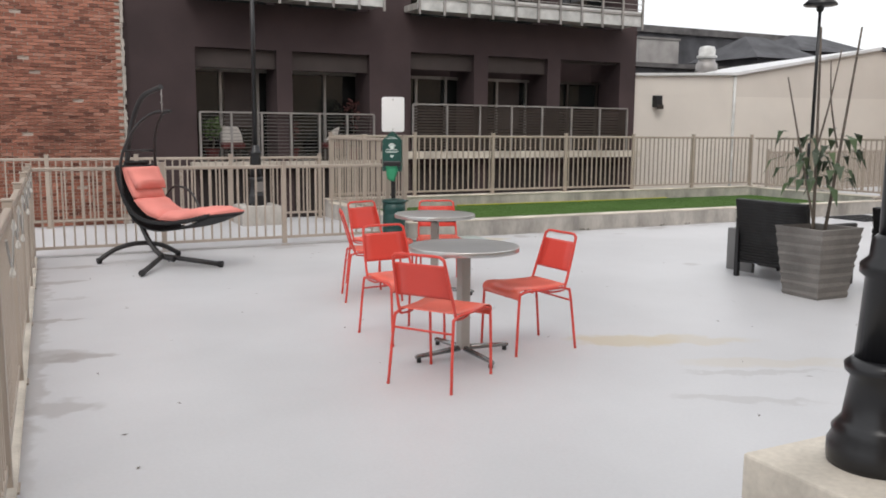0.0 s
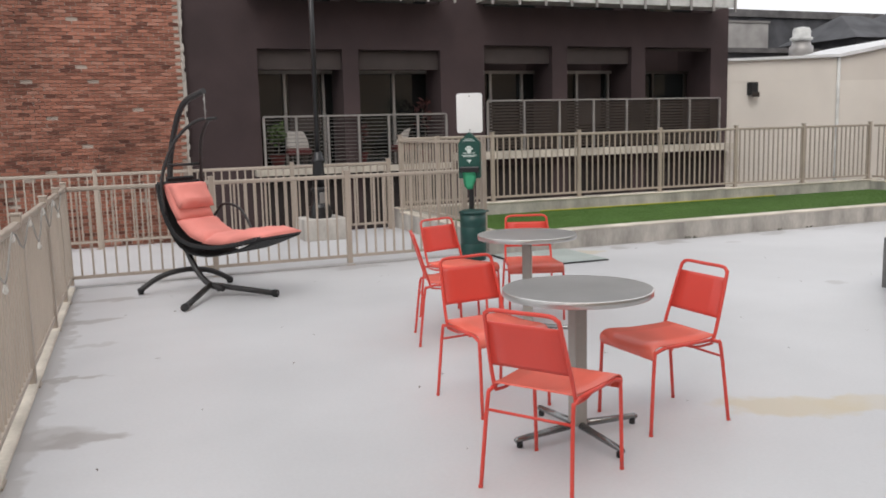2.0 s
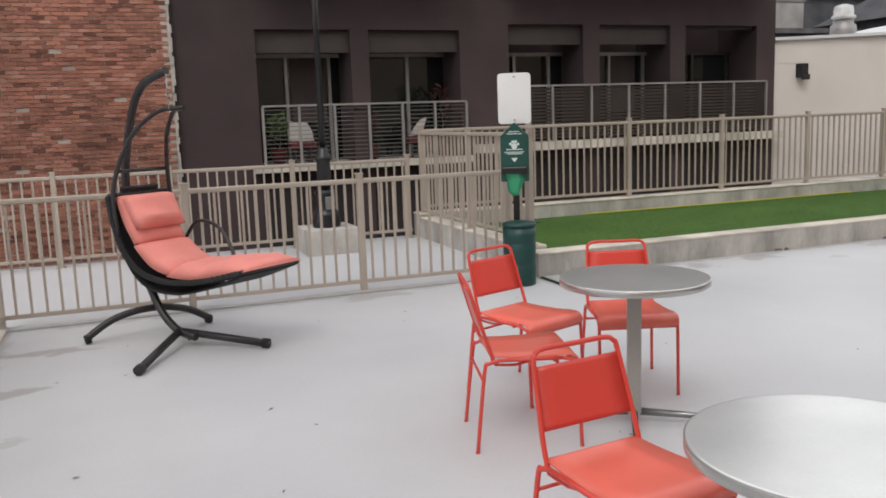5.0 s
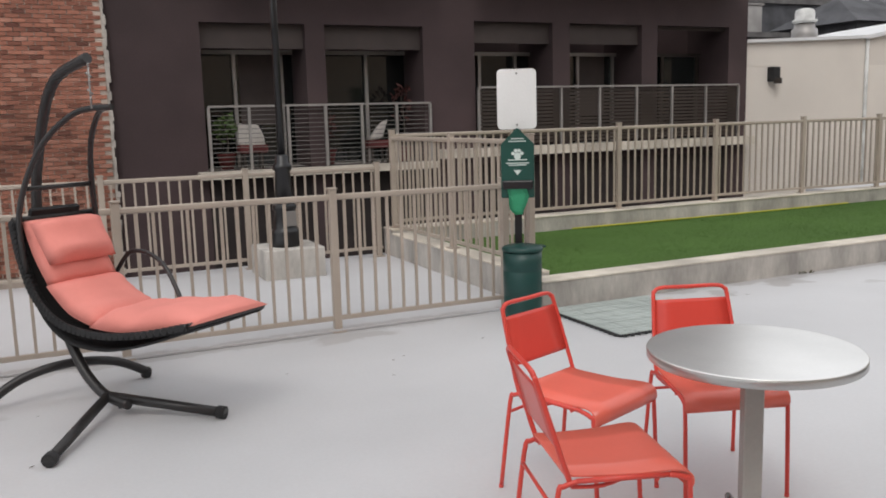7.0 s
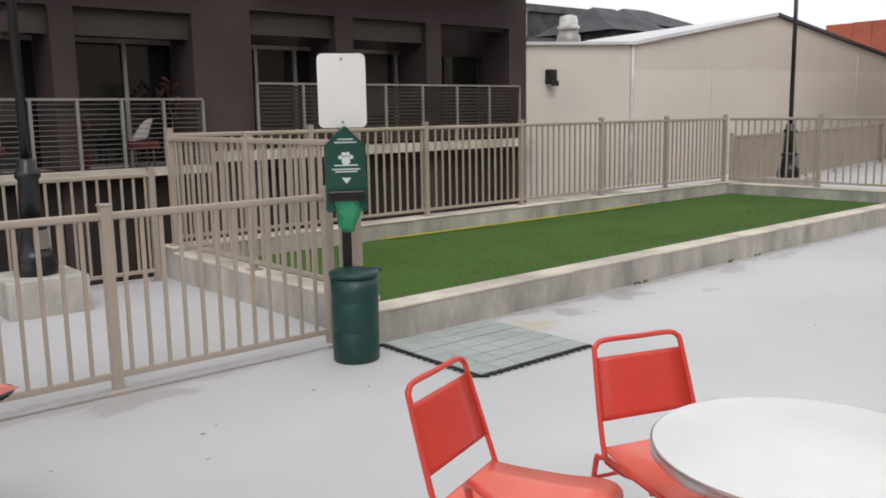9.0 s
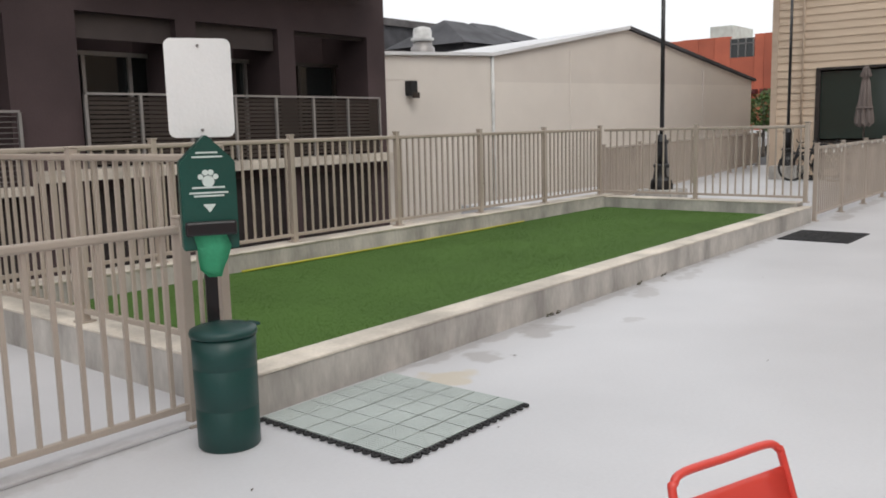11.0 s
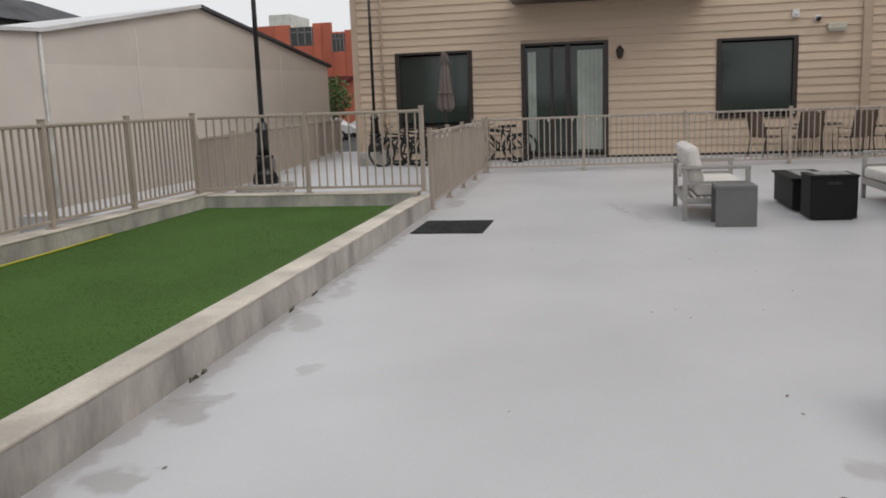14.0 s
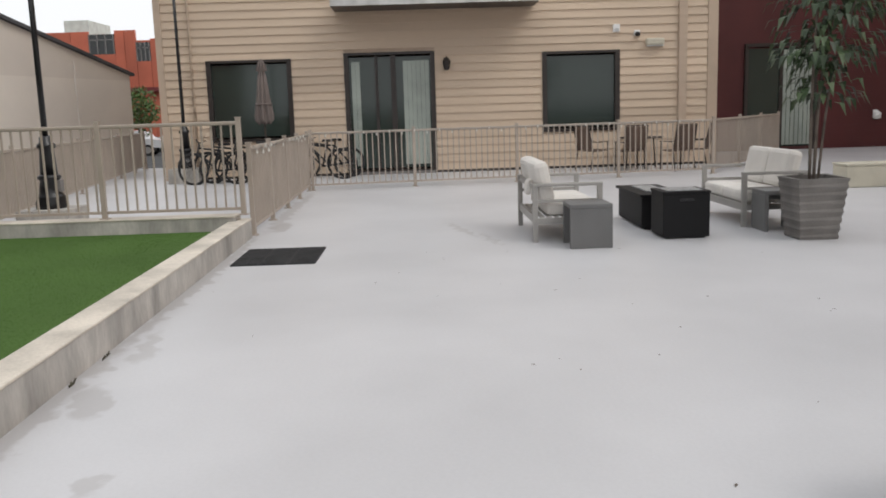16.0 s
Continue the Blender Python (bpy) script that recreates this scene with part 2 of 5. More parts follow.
M_GROUND = mat("asphalt", (0.06, 0.06, 0.062), 0.9, var=0.15, scale=3, bump=0.3)
M_CARWHITE = mat("white car paint", (0.7, 0.7, 0.71), 0.25, var=0.02, bump=0)
M_CARBLUE = mat("grey-blue car paint", (0.14, 0.18, 0.24), 0.25, var=0.02, bump=0)
M_YELLOW = mat("yellow edge line", (0.55, 0.52, 0.06), 0.8, var=0.1)
M_CREAM = mat("cream box", (0.62, 0.58, 0.47), 0.7, var=0.1)
M_BULB = mat("clear festoon bulb", (0.75, 0.73, 0.68), 0.15, var=0.03, bump=0)
M_TERRA = mat("dull red pot", (0.16, 0.03, 0.03), 0.8, var=0.15)
M_WEED = mat("dry dark weed", (0.14, 0.13, 0.09), 0.9, var=0.2)
M_REDLEAF = mat("dull red leaf", (0.13, 0.035, 0.03), 0.7, var=0.2)
M_CAT = mat("white cloth bundle", (0.72, 0.68, 0.64), 0.9, var=0.08)


# ---- building helpers ----
def box(bm, x0, x1, y0, y1, z0, z1, bev=0.0):
    v = [bm.verts.new(p) for p in ((x0, y0, z0), (x1, y0, z0), (x1, y1, z0), (x0, y1, z0), (x0, y0, z1), (x1, y0, z1), (x1, y1, z1), (x0, y1, z1))]
    fs = [bm.faces.new([v[i] for i in q]) for q in ((3, 2, 1, 0), (4, 5, 6, 7), (0, 1, 5, 4), (1, 2, 6, 5), (2, 3, 7, 6), (3, 0, 4, 7))]
    if bev:
        es = {e for f in fs for e in f.edges}
        bmesh.ops.bevel(bm, geom=list(es), offset=bev, segments=2, affect="EDGES", profile=0.5)
    return bm


def cube(x0, x1, y0, y1, z0, z1, bev=0.0):
    return box(bmesh.new(), x0, x1, y0, y1, z0, z1, bev)


def smooth_line(pts, steps=6):
    """A soft curve through the points."""
    p = [Vector(q) for q in pts]
    if len(p) < 3:
        return p
    out = []
    for i in range(len(p) - 1):
        a, b, c, d = p[max(i - 1, 0)], p[i], p[i + 1], p[min(i + 2, len(p) - 1)]
        for k in range(steps):
            t = k / steps
            out.append(0.5 * ((2 * b) + (c - a) * t + (2 * a - 5 * b + 4 * c - d) * t * t + (3 * b - a - 3 * c + d) * t ** 3))
    return out + [p[-1]]


def tube(bm, pts, r, n=8, soft=0, caps=True):
    """A round bar along the points; r is one radius or one for each point."""
    p = smooth_line(pts, soft) if soft else [Vector(q) for q in pts]
    rs = r if isinstance(r, (list, tuple)) else [r] * len(p)
    if len(rs) != len(p):
        rs = [float(v) for v in np.interp(np.linspace(0, 1, len(p)), np.linspace(0, 1, len(rs)), rs)]
    rings, side = [], None
    for i, q in enumerate(p):
        d = (p[min(i + 1, len(p) - 1)] - p[max(i - 1, 0)]).normalized()
        if side is None:
            side = d.cross(Vector((0, 0, 1)) if abs(d.z) < 0.9 else Vector((1, 0, 0))).normalized()
        side = (side - d * side.dot(d)).normalized()
        up = d.cross(side)
        rings.append([bm.verts.new(q + rs[i] * (math.cos(a) * side + math.sin(a) * up)) for a in (2 * math.pi * k / n for k in range(n))])
    for a, b in zip(rings, rings[1:]):
        for k in range(n):
            bm.faces.new((a[k], a[(k + 1) % n], b[(k + 1) % n], b[k])).smooth = True
    if caps:
        bm.faces.new(rings[0][::-1]), bm.faces.new(rings[-1])
    return bm


def rod(pts, r, n=8, soft=0):
    return tube(bmesh.new(), pts, r, n, soft)


def lathe(bm, prof, n=24, c=(0, 0)):
    """Turns a profile of (radius, z) round the upright axis at c."""
    rings = [[bm.verts.new((c[0] + r * math.cos(2 * math.pi * k / n), c[1] + r * math.sin(2 * math.pi * k / n), z)) for k in range(n)] for r, z in prof]
    for a, b in zip(rings, rings[1:]):
        for k in range(n):
            bm.faces.new((a[k], a[(k + 1) % n], b[(k + 1) % n], b[k])).smooth = True
    bm.faces.new(rings[0][::-1]), bm.faces.new(rings[-1])
    return bm


def prism(bm, poly, z0, z1):
    lo, hi = [bm.verts.new((x, y, z0)) for x, y in poly], [bm.verts.new((x, y, z1)) for x, y in poly]
    bm.faces.new(lo[::-1]), bm.faces.new(hi)
    for i in range(len(poly)):
        j = (i + 1) % len(poly)
        bm.faces.new((lo[i], lo[j], hi[j], hi[i]))
    return bm


def sheet(bm, prof, y0, y1, thick, n=1, soft=6):
    """A bent plate: the profile of (x, z) swept from y0 to y1, with thickness."""
    p = smooth_line([(x, 0, z) for x, z in prof], soft)
    cols = []
    for i, q in enumerate(p):
        d = (p[min(i + 1, len(p) - 1)] - p[max(i - 1, 0)]).normalized()
        nrm = Vector((-d.z, 0, d.x))
        cols.append([[bm.verts.new((q.x + nrm.x * s * thick / 2, y0 + (y1 - y0) * k / n, q.z + nrm.z * s * thick / 2)) for k in range(n + 1)] for s in (1, -1)])
    for a, b in zip(cols, cols[1:]):
        for k in range(n):
            bm.faces.new((a[0][k], b[0][k], b[0][k + 1], a[0][k + 1])).smooth = True
            bm.faces.new((a[1][k + 1], b[1][k + 1], b[1][k], a[1][k])).smooth = True
        bm.faces.new((a[1][0], b[1][0], b[0][0], a[0][0])), bm.faces.new((a[0][n], b[0][n], b[1][n], a[1][n]))
    for c, flip in ((cols[0], 1), (cols[-1], 0)):
        for k in range(n):
            q = (c[0][k], c[0][k + 1], c[1][k + 1], c[1][k])
            bm.faces.new(q if flip else q[::-1])
    return bm


def to_mesh(name, bm, material):
    bmesh.ops.recalc_face_normals(bm, faces=bm.faces)
    me = bpy.data.meshes.new(name)
    bm.to_mesh(me)
    bm.free()
    me.materials.append(material)
    return me


def part(name, bm, material, parent=None, label=""):
    ob = new(name, to_mesh(name, bm, material) if isinstance(bm, bmesh.types.BMesh) else bm)
    ob.parent = parent
    return tagged(ob, label)


def thing(name, label, category, group="", m=None, kind=""):
    ob = new(name)
    ob.empty_display_size = 0.2
    if m is not None:
        ob.matrix_basis = m
    return tagged(ob, label, category, group, kind)


def struct(name, bm, material, label, category):
    return tagged(part(name, bm, material), label, category, kind="structure")


# ---- ground and deck ----
bm = bmesh.new()
xs = [-2500, -300, -60, -20, 0, 22, 27, 31, 36, 60, 120, 400, 2500]
ys = [-2500, -300, -60, -20, 0, 17.5, 21, 40, 80, 300, 2500]
gz = lambda x: -3.2 if x < 22 else (-0.6 if x > 36 else -3.2 + 2.6 * (x - 22) / 14)
gv = [[bm.verts.new((x, y, gz(x))) for y in ys] for x in xs]
for i in range(len(xs) - 1):
    for j in range(len(ys) - 1):
        bm.faces.new((gv[i][j], gv[i + 1][j], gv[i + 1][j + 1], gv[i][j + 1]))
struct("ground", bm, M_GROUND, "grey asphalt ground around the raised deck", "ground")
bm = cube(-8, 31.5, -7, 14.62, -0.35, 0)
box(bm, 15.42, 31.5, 14.62, 17.6, -0.35, 0)
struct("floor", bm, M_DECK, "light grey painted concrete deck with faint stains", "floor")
struct("wall_deck_edge", cube(-7.9, 31.4, 14.3, 14.5, -3.2, -0.35), M_CONC, "grey concrete retaining wall under the deck", "wall")
# Unseen wall, added to block the southern sky and darken south-facing sides.
struct("wall_south", cube(-8, 31.5, -7.3, -7, 0, 13), M_TRIM, "plain unseen tan wall added to shade the deck", "wall")

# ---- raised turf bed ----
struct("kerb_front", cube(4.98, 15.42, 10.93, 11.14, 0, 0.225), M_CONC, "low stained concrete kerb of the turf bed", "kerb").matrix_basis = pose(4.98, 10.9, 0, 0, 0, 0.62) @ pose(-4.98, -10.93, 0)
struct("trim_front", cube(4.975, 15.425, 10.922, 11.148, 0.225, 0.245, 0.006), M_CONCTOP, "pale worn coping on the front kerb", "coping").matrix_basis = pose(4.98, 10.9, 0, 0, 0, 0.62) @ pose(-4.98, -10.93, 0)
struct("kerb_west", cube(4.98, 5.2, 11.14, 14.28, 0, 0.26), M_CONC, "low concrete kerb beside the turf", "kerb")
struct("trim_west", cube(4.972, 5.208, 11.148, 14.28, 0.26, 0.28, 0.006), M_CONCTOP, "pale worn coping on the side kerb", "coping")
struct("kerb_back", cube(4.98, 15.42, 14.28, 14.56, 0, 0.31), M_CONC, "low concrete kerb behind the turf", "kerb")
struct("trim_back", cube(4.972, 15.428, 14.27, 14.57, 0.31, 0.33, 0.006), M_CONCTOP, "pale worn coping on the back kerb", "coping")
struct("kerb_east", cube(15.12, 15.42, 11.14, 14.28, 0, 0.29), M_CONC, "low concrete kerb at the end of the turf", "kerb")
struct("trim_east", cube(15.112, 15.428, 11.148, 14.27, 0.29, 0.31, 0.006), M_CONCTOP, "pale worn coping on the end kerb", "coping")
bm = bmesh.new()
nx, ny = 60, 20
tv = [[bm.verts.new((5.2 + 9.92 * i / nx, 11.14 + 3.14 * j / ny, 0.13 + 0.002 * noise.noise((i * 0.2, j * 0.3, 0)))) for j in range(ny + 1)] for i in range(nx + 1)]
for i in range(nx):
    for j in range(ny):
        bm.faces.new((tv[i][j], tv[i + 1][j], tv[i + 1][j + 1], tv[i][j + 1])).smooth = True
turf = struct("turf", bm, M_TURF, "green artificial turf in a raised bed", "artificial turf")
rng = random.Random(5)
verts, faces = [], []
for _ in range(90000):
    x, y = 5.22 + 9.88 * rng.random(), 11.16 + 3.1 * rng.random()
    a, h, w = rng.random() * 6.28, 0.004 + 0.004 * rng.random(), 0.003 + 0.002 * rng.random()
    lx, ly = (rng.random() - 0.5) * 0.02, (rng.random() - 0.5) * 0.02
    k = len(verts)
    verts += [(x - w * math.cos(a), y - w * math.sin(a), 0.127), (x + w * math.cos(a), y + w * math.sin(a), 0.127), (x + lx, y + ly, 0.13 + h)]
    faces.append((k, k + 1, k + 2))
me = bpy.data.meshes.new("turf_blades")
me.from_pydata(verts, [], faces)
me.materials.append(M_TURF)
tagged(part("turf_blades", me, M_TURF), "short green artificial grass blades", "artificial turf", kind="stuff")
struct("edge_line", rod([(7.5, 14.24, 0.142), (9.5, 14.2, 0.142), (11.5, 14.2, 0.142), (12.6, 14.24, 0.142)], 0.012, 6, 8), M_YELLOW, "thin yellow edging strip lying along the turf", "edging")



# ---- fences ----
def fence(a, b, z0, top, posts, label, low=0.09, gap=0.115, ends=(True, True), group="deck fences"):
    """Taupe picket fence from a to b; posts: their places along it, in metres."""
    ax, ay = a
    length = math.hypot(b[0] - ax, b[1] - ay)
    root = thing("fence", label, "fence", group, pose(ax, ay, z0, 0, 0, math.degrees(math.atan2(b[1] - ay, b[0] - ax))))
    h = top - z0
    post = to_mesh("post", box(box(cube(-0.03, 0.03, -0.03, 0.03, 0, h + 0.035, 0.006), -0.055, 0.055, -0.055, 0.055, 0, 0.012), -0.036, 0.036, -0.036, 0.036, h + 0.035, h + 0.05, 0.005), M_FENCE)
    for s in posts:
        part("post", post, M_FENCE, root).matrix_basis = pose(s, 0, 0)
    part("top_rail", cube(0, length, -0.022, 0.022, h - 0.045, h, 0.012), M_FENCE, root)
    part("bottom_rail", cube(0, length, -0.016, 0.016, low, low + 0.035, 0.004), M_FENCE, root)
    picket = to_mesh("picket", cube(-0.0105, 0.0105, -0.0105, 0.0105, low + 0.035, h - 0.045), M_FENCE)
    n = int(length / gap)
    for i in range(1, n):
        s = length * i / n
        if min(abs(s - q) for q in posts) > 0.05:
            part("picket", picket, M_FENCE, root).matrix_basis = pose(s, 0, 0)
    return root


fence((0.2, 11.12), (4.74, 11.1), 0, 1.07, [0, 1.5, 3.05, 4.54], "taupe metal picket fence beside the hanging chair")
fence((-0.12, 2.2), (0.2, 11.12), 0, 1.07, [0.03, 1.7, 3.4, 5.1, 6.8, 8.0], "taupe metal picket fence along the open deck edge")
fence((-7.8, 14.4), (4.9, 14.4), 0, 1.08, [0.03, 1.7, 3.4, 5.1, 6.8, 8.3, 9.6, 11.1, 12.65], "taupe metal picket fence at the back edge of the deck")
fence((5.07, 11.2), (5.07, 14.4), 0.28, 1.42, [0.03, 1.6], "taupe metal picket fence on the turf bed's side kerb", 0.06)
fence((5.05, 14.42), (15.25, 14.42), 0.33, 1.45, [0.02, 1.65, 3.32, 5.02, 6.74, 8.4, 10.15], "long taupe metal picket fence on the back kerb of the turf", 0.06)
fence((15.25, 14.36), (15.25, 11.03), 0.31, 1.44, [1.62, 3.3], "taupe metal picket fence on the end kerb of the turf", 0.06)
fence((15.6, 11.03), (21.75, 11.1), 0, 1.12, [0.03, 1.55, 3.1, 4.6, 6.1], "taupe metal picket fence with a string of bulbs before the patio")
fence((21.78, 11.1), (22.75, 2.7), 0, 1.14, [0.06, 2.1, 4.2, 6.35, 8.42], "taupe metal picket fence between deck and patio")
fence((22.75, 2.7), (27.4, -0.6), 0, 1.14, [1.9, 3.8, 5.65], "taupe metal picket fence turning towards the red wall")
fence((16.3, 14.95), (31.3, 17.3), 0, 1.1, [0.03, 2.2, 4.4, 6.6, 8.8, 11, 13.2, 15.1], "taupe metal picket fence at the street edge of the patio", gap=0.075)

struct("kerb_fence", cube(0.14, 4.9, 11.06, 11.16, 0, 0.025, 0.008), M_DECK, "low painted edging strip under the picket fence", "edging")
struct("kerb_deck_edge", cube(-0.05, 0.045, 0, 8.85, 0, 0.025, 0.008), M_CONCTOP, "low painted edging strip under the picket fence", "edging").matrix_basis = pose(-0.12, 2.2, 0, 0, 0, -2.05)

# ---- brick wall ----
wall = struct("wall_brick", cube(-16, 2.42, 21.32, 22.2, -3.2, 11), M_MORTAR, "old red brick wall with dark stains", "brick wall")
bm = bmesh.new()
rng = random.Random(8)
z = -3.2
while z < 11:
    h = rng.uniform(0.05, 0.16)
    box(bm, 2.42, 2.45 + rng.uniform(0.0, 0.05), 21.27 + rng.uniform(0, 0.02), 22.2, z, z + h, 0.0)
    z += h
struct("wall_brick_edge", bm, M_LIMEPLASTER, "pale crumbling mortar edge of the brick wall", "wall edge")
rng = random.Random(3)
BW, BH = 0.215, 0.076
brick_me = to_mesh("brick", cube(0, 0.203, 0, 0.06, 0, 0.064), M_BRICKOB)
verts, faces, singles = [], [], []
for row in range(-12, 130):
    z = row * BH
    x = 2.42 - (0.5 * BW if row % 2 else 0)
    while x > -12.5:
        x -= BW
        if rng.random() < 0.012:
            continue
        y = 21.296 + rng.uniform(-0.006, 0.012)
        if -0.55 < x < 2.3 and 1.2 < z < 2.95 and len(singles) < 300:
            singles.append((x, y, z))
            continue
        k = len(verts)
        w = 0.203 - rng.random() * 0.012
        verts += [(x, y, z), (x + w, y, z), (x + w, y + 0.05, z), (x, y + 0.05, z), (x, y, z + 0.064), (x + w, y, z + 0.064), (x + w, y + 0.05, z + 0.064), (x, y + 0.05, z + 0.064)]
        faces += [tuple(k + i for i in q) for q in ((3, 2, 1, 0), (4, 5, 6, 7), (0, 1, 5, 4), (1, 2, 6, 5), (3, 0, 4, 7))]
me = bpy.data.meshes.new("bricks")
me.from_pydata(verts, [], faces)
me.materials.append(M_BRICK)
tagged(part("bricks", me, M_BRICK, wall), kind="stuff")
BRICKS = (wall, brick_me, singles)
part("vent_box", cube(-5.05, -4.55, 21.1, 21.3, 3.0, 3.35, 0.02), M_ALUDULL, wall, "small grey metal box")

# ---- dark apartment building with recessed balconies ----
FY = 21.4
bm = bmesh.new()
bays_l, bays_r = [(4.1, 6.1), (6.5, 8.6)], [(9.8, 11.75), (12.2, 14.2), (14.65, 16.85)]
solid = [(2.44, 4.1), (6.1, 6.5), (8.6, 9.8), (11.75, 12.2), (14.2, 14.65), (16.85, 17.45)]
box(bm, 2.44, 17.2, FY + 1.5, FY + 1.7, -3.2, 11)
facade = struct("wall_dark_building", bm, M_DARK, "dark brown stucco apartment front with recessed balconies", "building")
for a, b in solid:
    part("pier", cube(a, b, FY, FY + 1.5, -3.2, 11), M_DARK, facade)
part("side_wall", cube(17.2, 17.45, FY + 1.5, FY + 12, -3.2, 11), M_DARK, facade)
for a, b in bays_l + bays_r:
    zb = 0.75 if a < 9 else 0.95
    zt, zs = (3.5, 3.04) if a < 9 else (3.64, 3.2 if a < 14.5 else 3.56)
    part("spandrel", cube(a, b, FY, FY + 0.3, zt, 4.6), M_DARK, facade)
    part("spandrel", cube(a, b, FY, FY + 0.3, 7.6, 11), M_DARK, facade)
    part("parapet", cube(a, b, FY + 0.06, FY + 0.3, -3.2, zb), M_DARK, facade)
    part("louvre_panel", cube(a, b, FY + 0.03, FY + 0.06, -3.2, 0.6), M_DARKLOW, facade)
    zb = 0.75 if a < 9 else 0.95
    w = b - a
    part("balcony_floor", cube(a, b, FY + 0.3, FY + 1.5, zb - 0.15, zb), M_CONC, facade)
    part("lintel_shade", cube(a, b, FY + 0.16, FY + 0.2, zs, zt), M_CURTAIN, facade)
    frame_ob = part("window_frame", cube(a, b, FY + 0.98, FY + 1.04, 3.0, 3.08), M_ALU if a < 14.5 else M_BRONZE, facade)
    for s in ((0.0, 0.38, 0.86) if a < 6.2 else (0.05, 0.55) if a < 8 else (0.3, 0.78) if a < 12 else (0.42, 0.93)):
        part("mullion", cube(a + w * s, a + w * s + 0.07, FY + 0.98, FY + 1.05, zb, 3.0), M_ALU if a < 14.5 else M_BRONZE, frame_ob)
    part("pane", cube(a, b, FY + 1.06, FY + 1.07, zb, 3.0), M_GLASS, frame_ob)
    part("upper_pane", cube(a, b, FY + 0.9, FY + 0.92, 4.7, 7.6), M_GLASS, facade)
    if a in (4.1, 12.2):
        part("shade", cube(a + w * 0.45, a + w * 0.84, FY + 1.045, FY + 1.055, 1.6, 3.0), M_CURTAIN, frame_ob)
part("ledge", cube(3.9, 8.75, FY - 0.3, FY + 0.03, 0.6, 0.74), M_CONCTOP, facade, "pale concrete ledge")
part("ledge", cube(8.9, 17.5, FY - 0.3, FY + 0.03, 0.78, 0.97), M_CONCTOP, facade, "pale concrete ledge")


def railing(x0, x1, z0, z1, nposts, label, panel):
    root = thing("balcony_railing", label, "railing", "", pose(x0, FY - 0.1, z0))
    w, h = x1 - x0, z1 - z0
    part("top_rail", cube(0, w, -0.03, 0.03, h - 0.04, h), M_ALU, root)
    post = to_mesh("post", cube(-0.025, 0.025, -0.025, 0.025, 0, h - 0.04), M_ALU)
    for i in range(nposts):
        part("post", post, M_ALU, root).matrix_basis = pose(w * i / (nposts - 1), 0, 0)
    bar = to_mesh("bar", cube(0, w, -0.006, 0.006, -0.006, 0.006) if not panel else cube(0, w, -0.008, 0.008, -0.03, 0.03), M_ALUDULL if not panel else M_PATIOFRAME)
    nb = 13 if not panel else 15
    for i in range(nb):
        part("bar" if not panel else "slat", bar, M_ALUDULL, root).matrix_basis = pose(0, 0.03, 0.08 + (h - 0.18) * i / (nb - 1))
    return root


railing(4.15, 8.68, 0.75, 1.97, 7, "grey metal balcony railing with thin horizontal bars", False)
railing(9.82, 17.1, 0.98, 2.27, 8, "grey metal balcony railing with dark horizontal slats", True)
for x0, x1, n in ((3.9, 8.62, 8), (9.6, 16.85, 11)):
    root = thing("upper_balcony", "pale metal upper balcony with an open railing", "balcony", "upper balconies", pose(x0, FY - 0.9, 4.56))
    w = x1 - x0
    part("slab", cube(0, w, 0.03, 0.9, 0.1, 0.26), M_CONC, root)
    part("fascia", cube(-0.02, w + 0.02, -0.02, 0.03, 0.06, 0.48), M_PALE, root)
    part("fascia_rail", cube(0, w, -0.05, -0.02, 0.36, 0.42), M_ALU, root)
    part("top_rail", cube(0, w, -0.05, 0.0, 1.3, 1.36), M_ALU, root)
    bracket = to_mesh("bracket", cube(-0.03, 0.03, -0.09, -0.05, -0.05, 1.3), M_ALU)
    for i in range(n):
        part("post", bracket, M_ALU, root).matrix_basis = pose(w * i / (n - 1), 0, 0)
    for i in range(5):
        part("bar", cube(0, w, -0.04, -0.03, 0.52 + i * 0.15, 0.54 + i * 0.15), M_ALU, root)

# ---- tan apartment building ----
SX = 25.7
holes = [(11.95, 13.87, 0.95, 2.75), (8.53, 10.6, 0.1, 2.84), (4.08, 5.85, 0.95, 2.74)]
bm = bmesh.new()
cuts = [1.68] + [v for h in sorted(holes) for v in h[:2]] + [15.04]
for i in range(0, len(cuts), 2):
    box(bm, SX + 0.03, SX + 0.3, cuts[i], cuts[i + 1], -0.35, 8)
for y0, y1, z0, z1 in holes:
    box(bm, SX + 0.03, SX + 0.3, y0, y1, -0.35, z0)
    box(bm, SX + 0.03, SX + 0.3, y0, y1, z1, 8)
box(bm, SX + 0.3, 40, 14.7, 15.04, -3.2, 8)
box(bm, SX + 0.3, 30.5, 1.68, 1.9, -0.35, 8)
siding = struct("wall_siding", bm, M_TRIM, "tan lap-sided apartment wall", "building")
rows_of_boards = []
z = 0.06
while z < 7.8:
    spans = [(1.9, 14.9)]
    for y0, y1, h0, h1 in holes:
        if z + 0.19 > h0 and z < h1:
            spans = [s for a, b in spans for s in ((a, min(b, y0 - 0.05)), (max(a, y1 + 0.05), b)) if s[1] - s[0] > 0.05] if any(a < y1 and b > y0 for a, b in spans) else spans
    rows_of_boards += [(z, a, b) for a, b in spans]
    z += 0.195
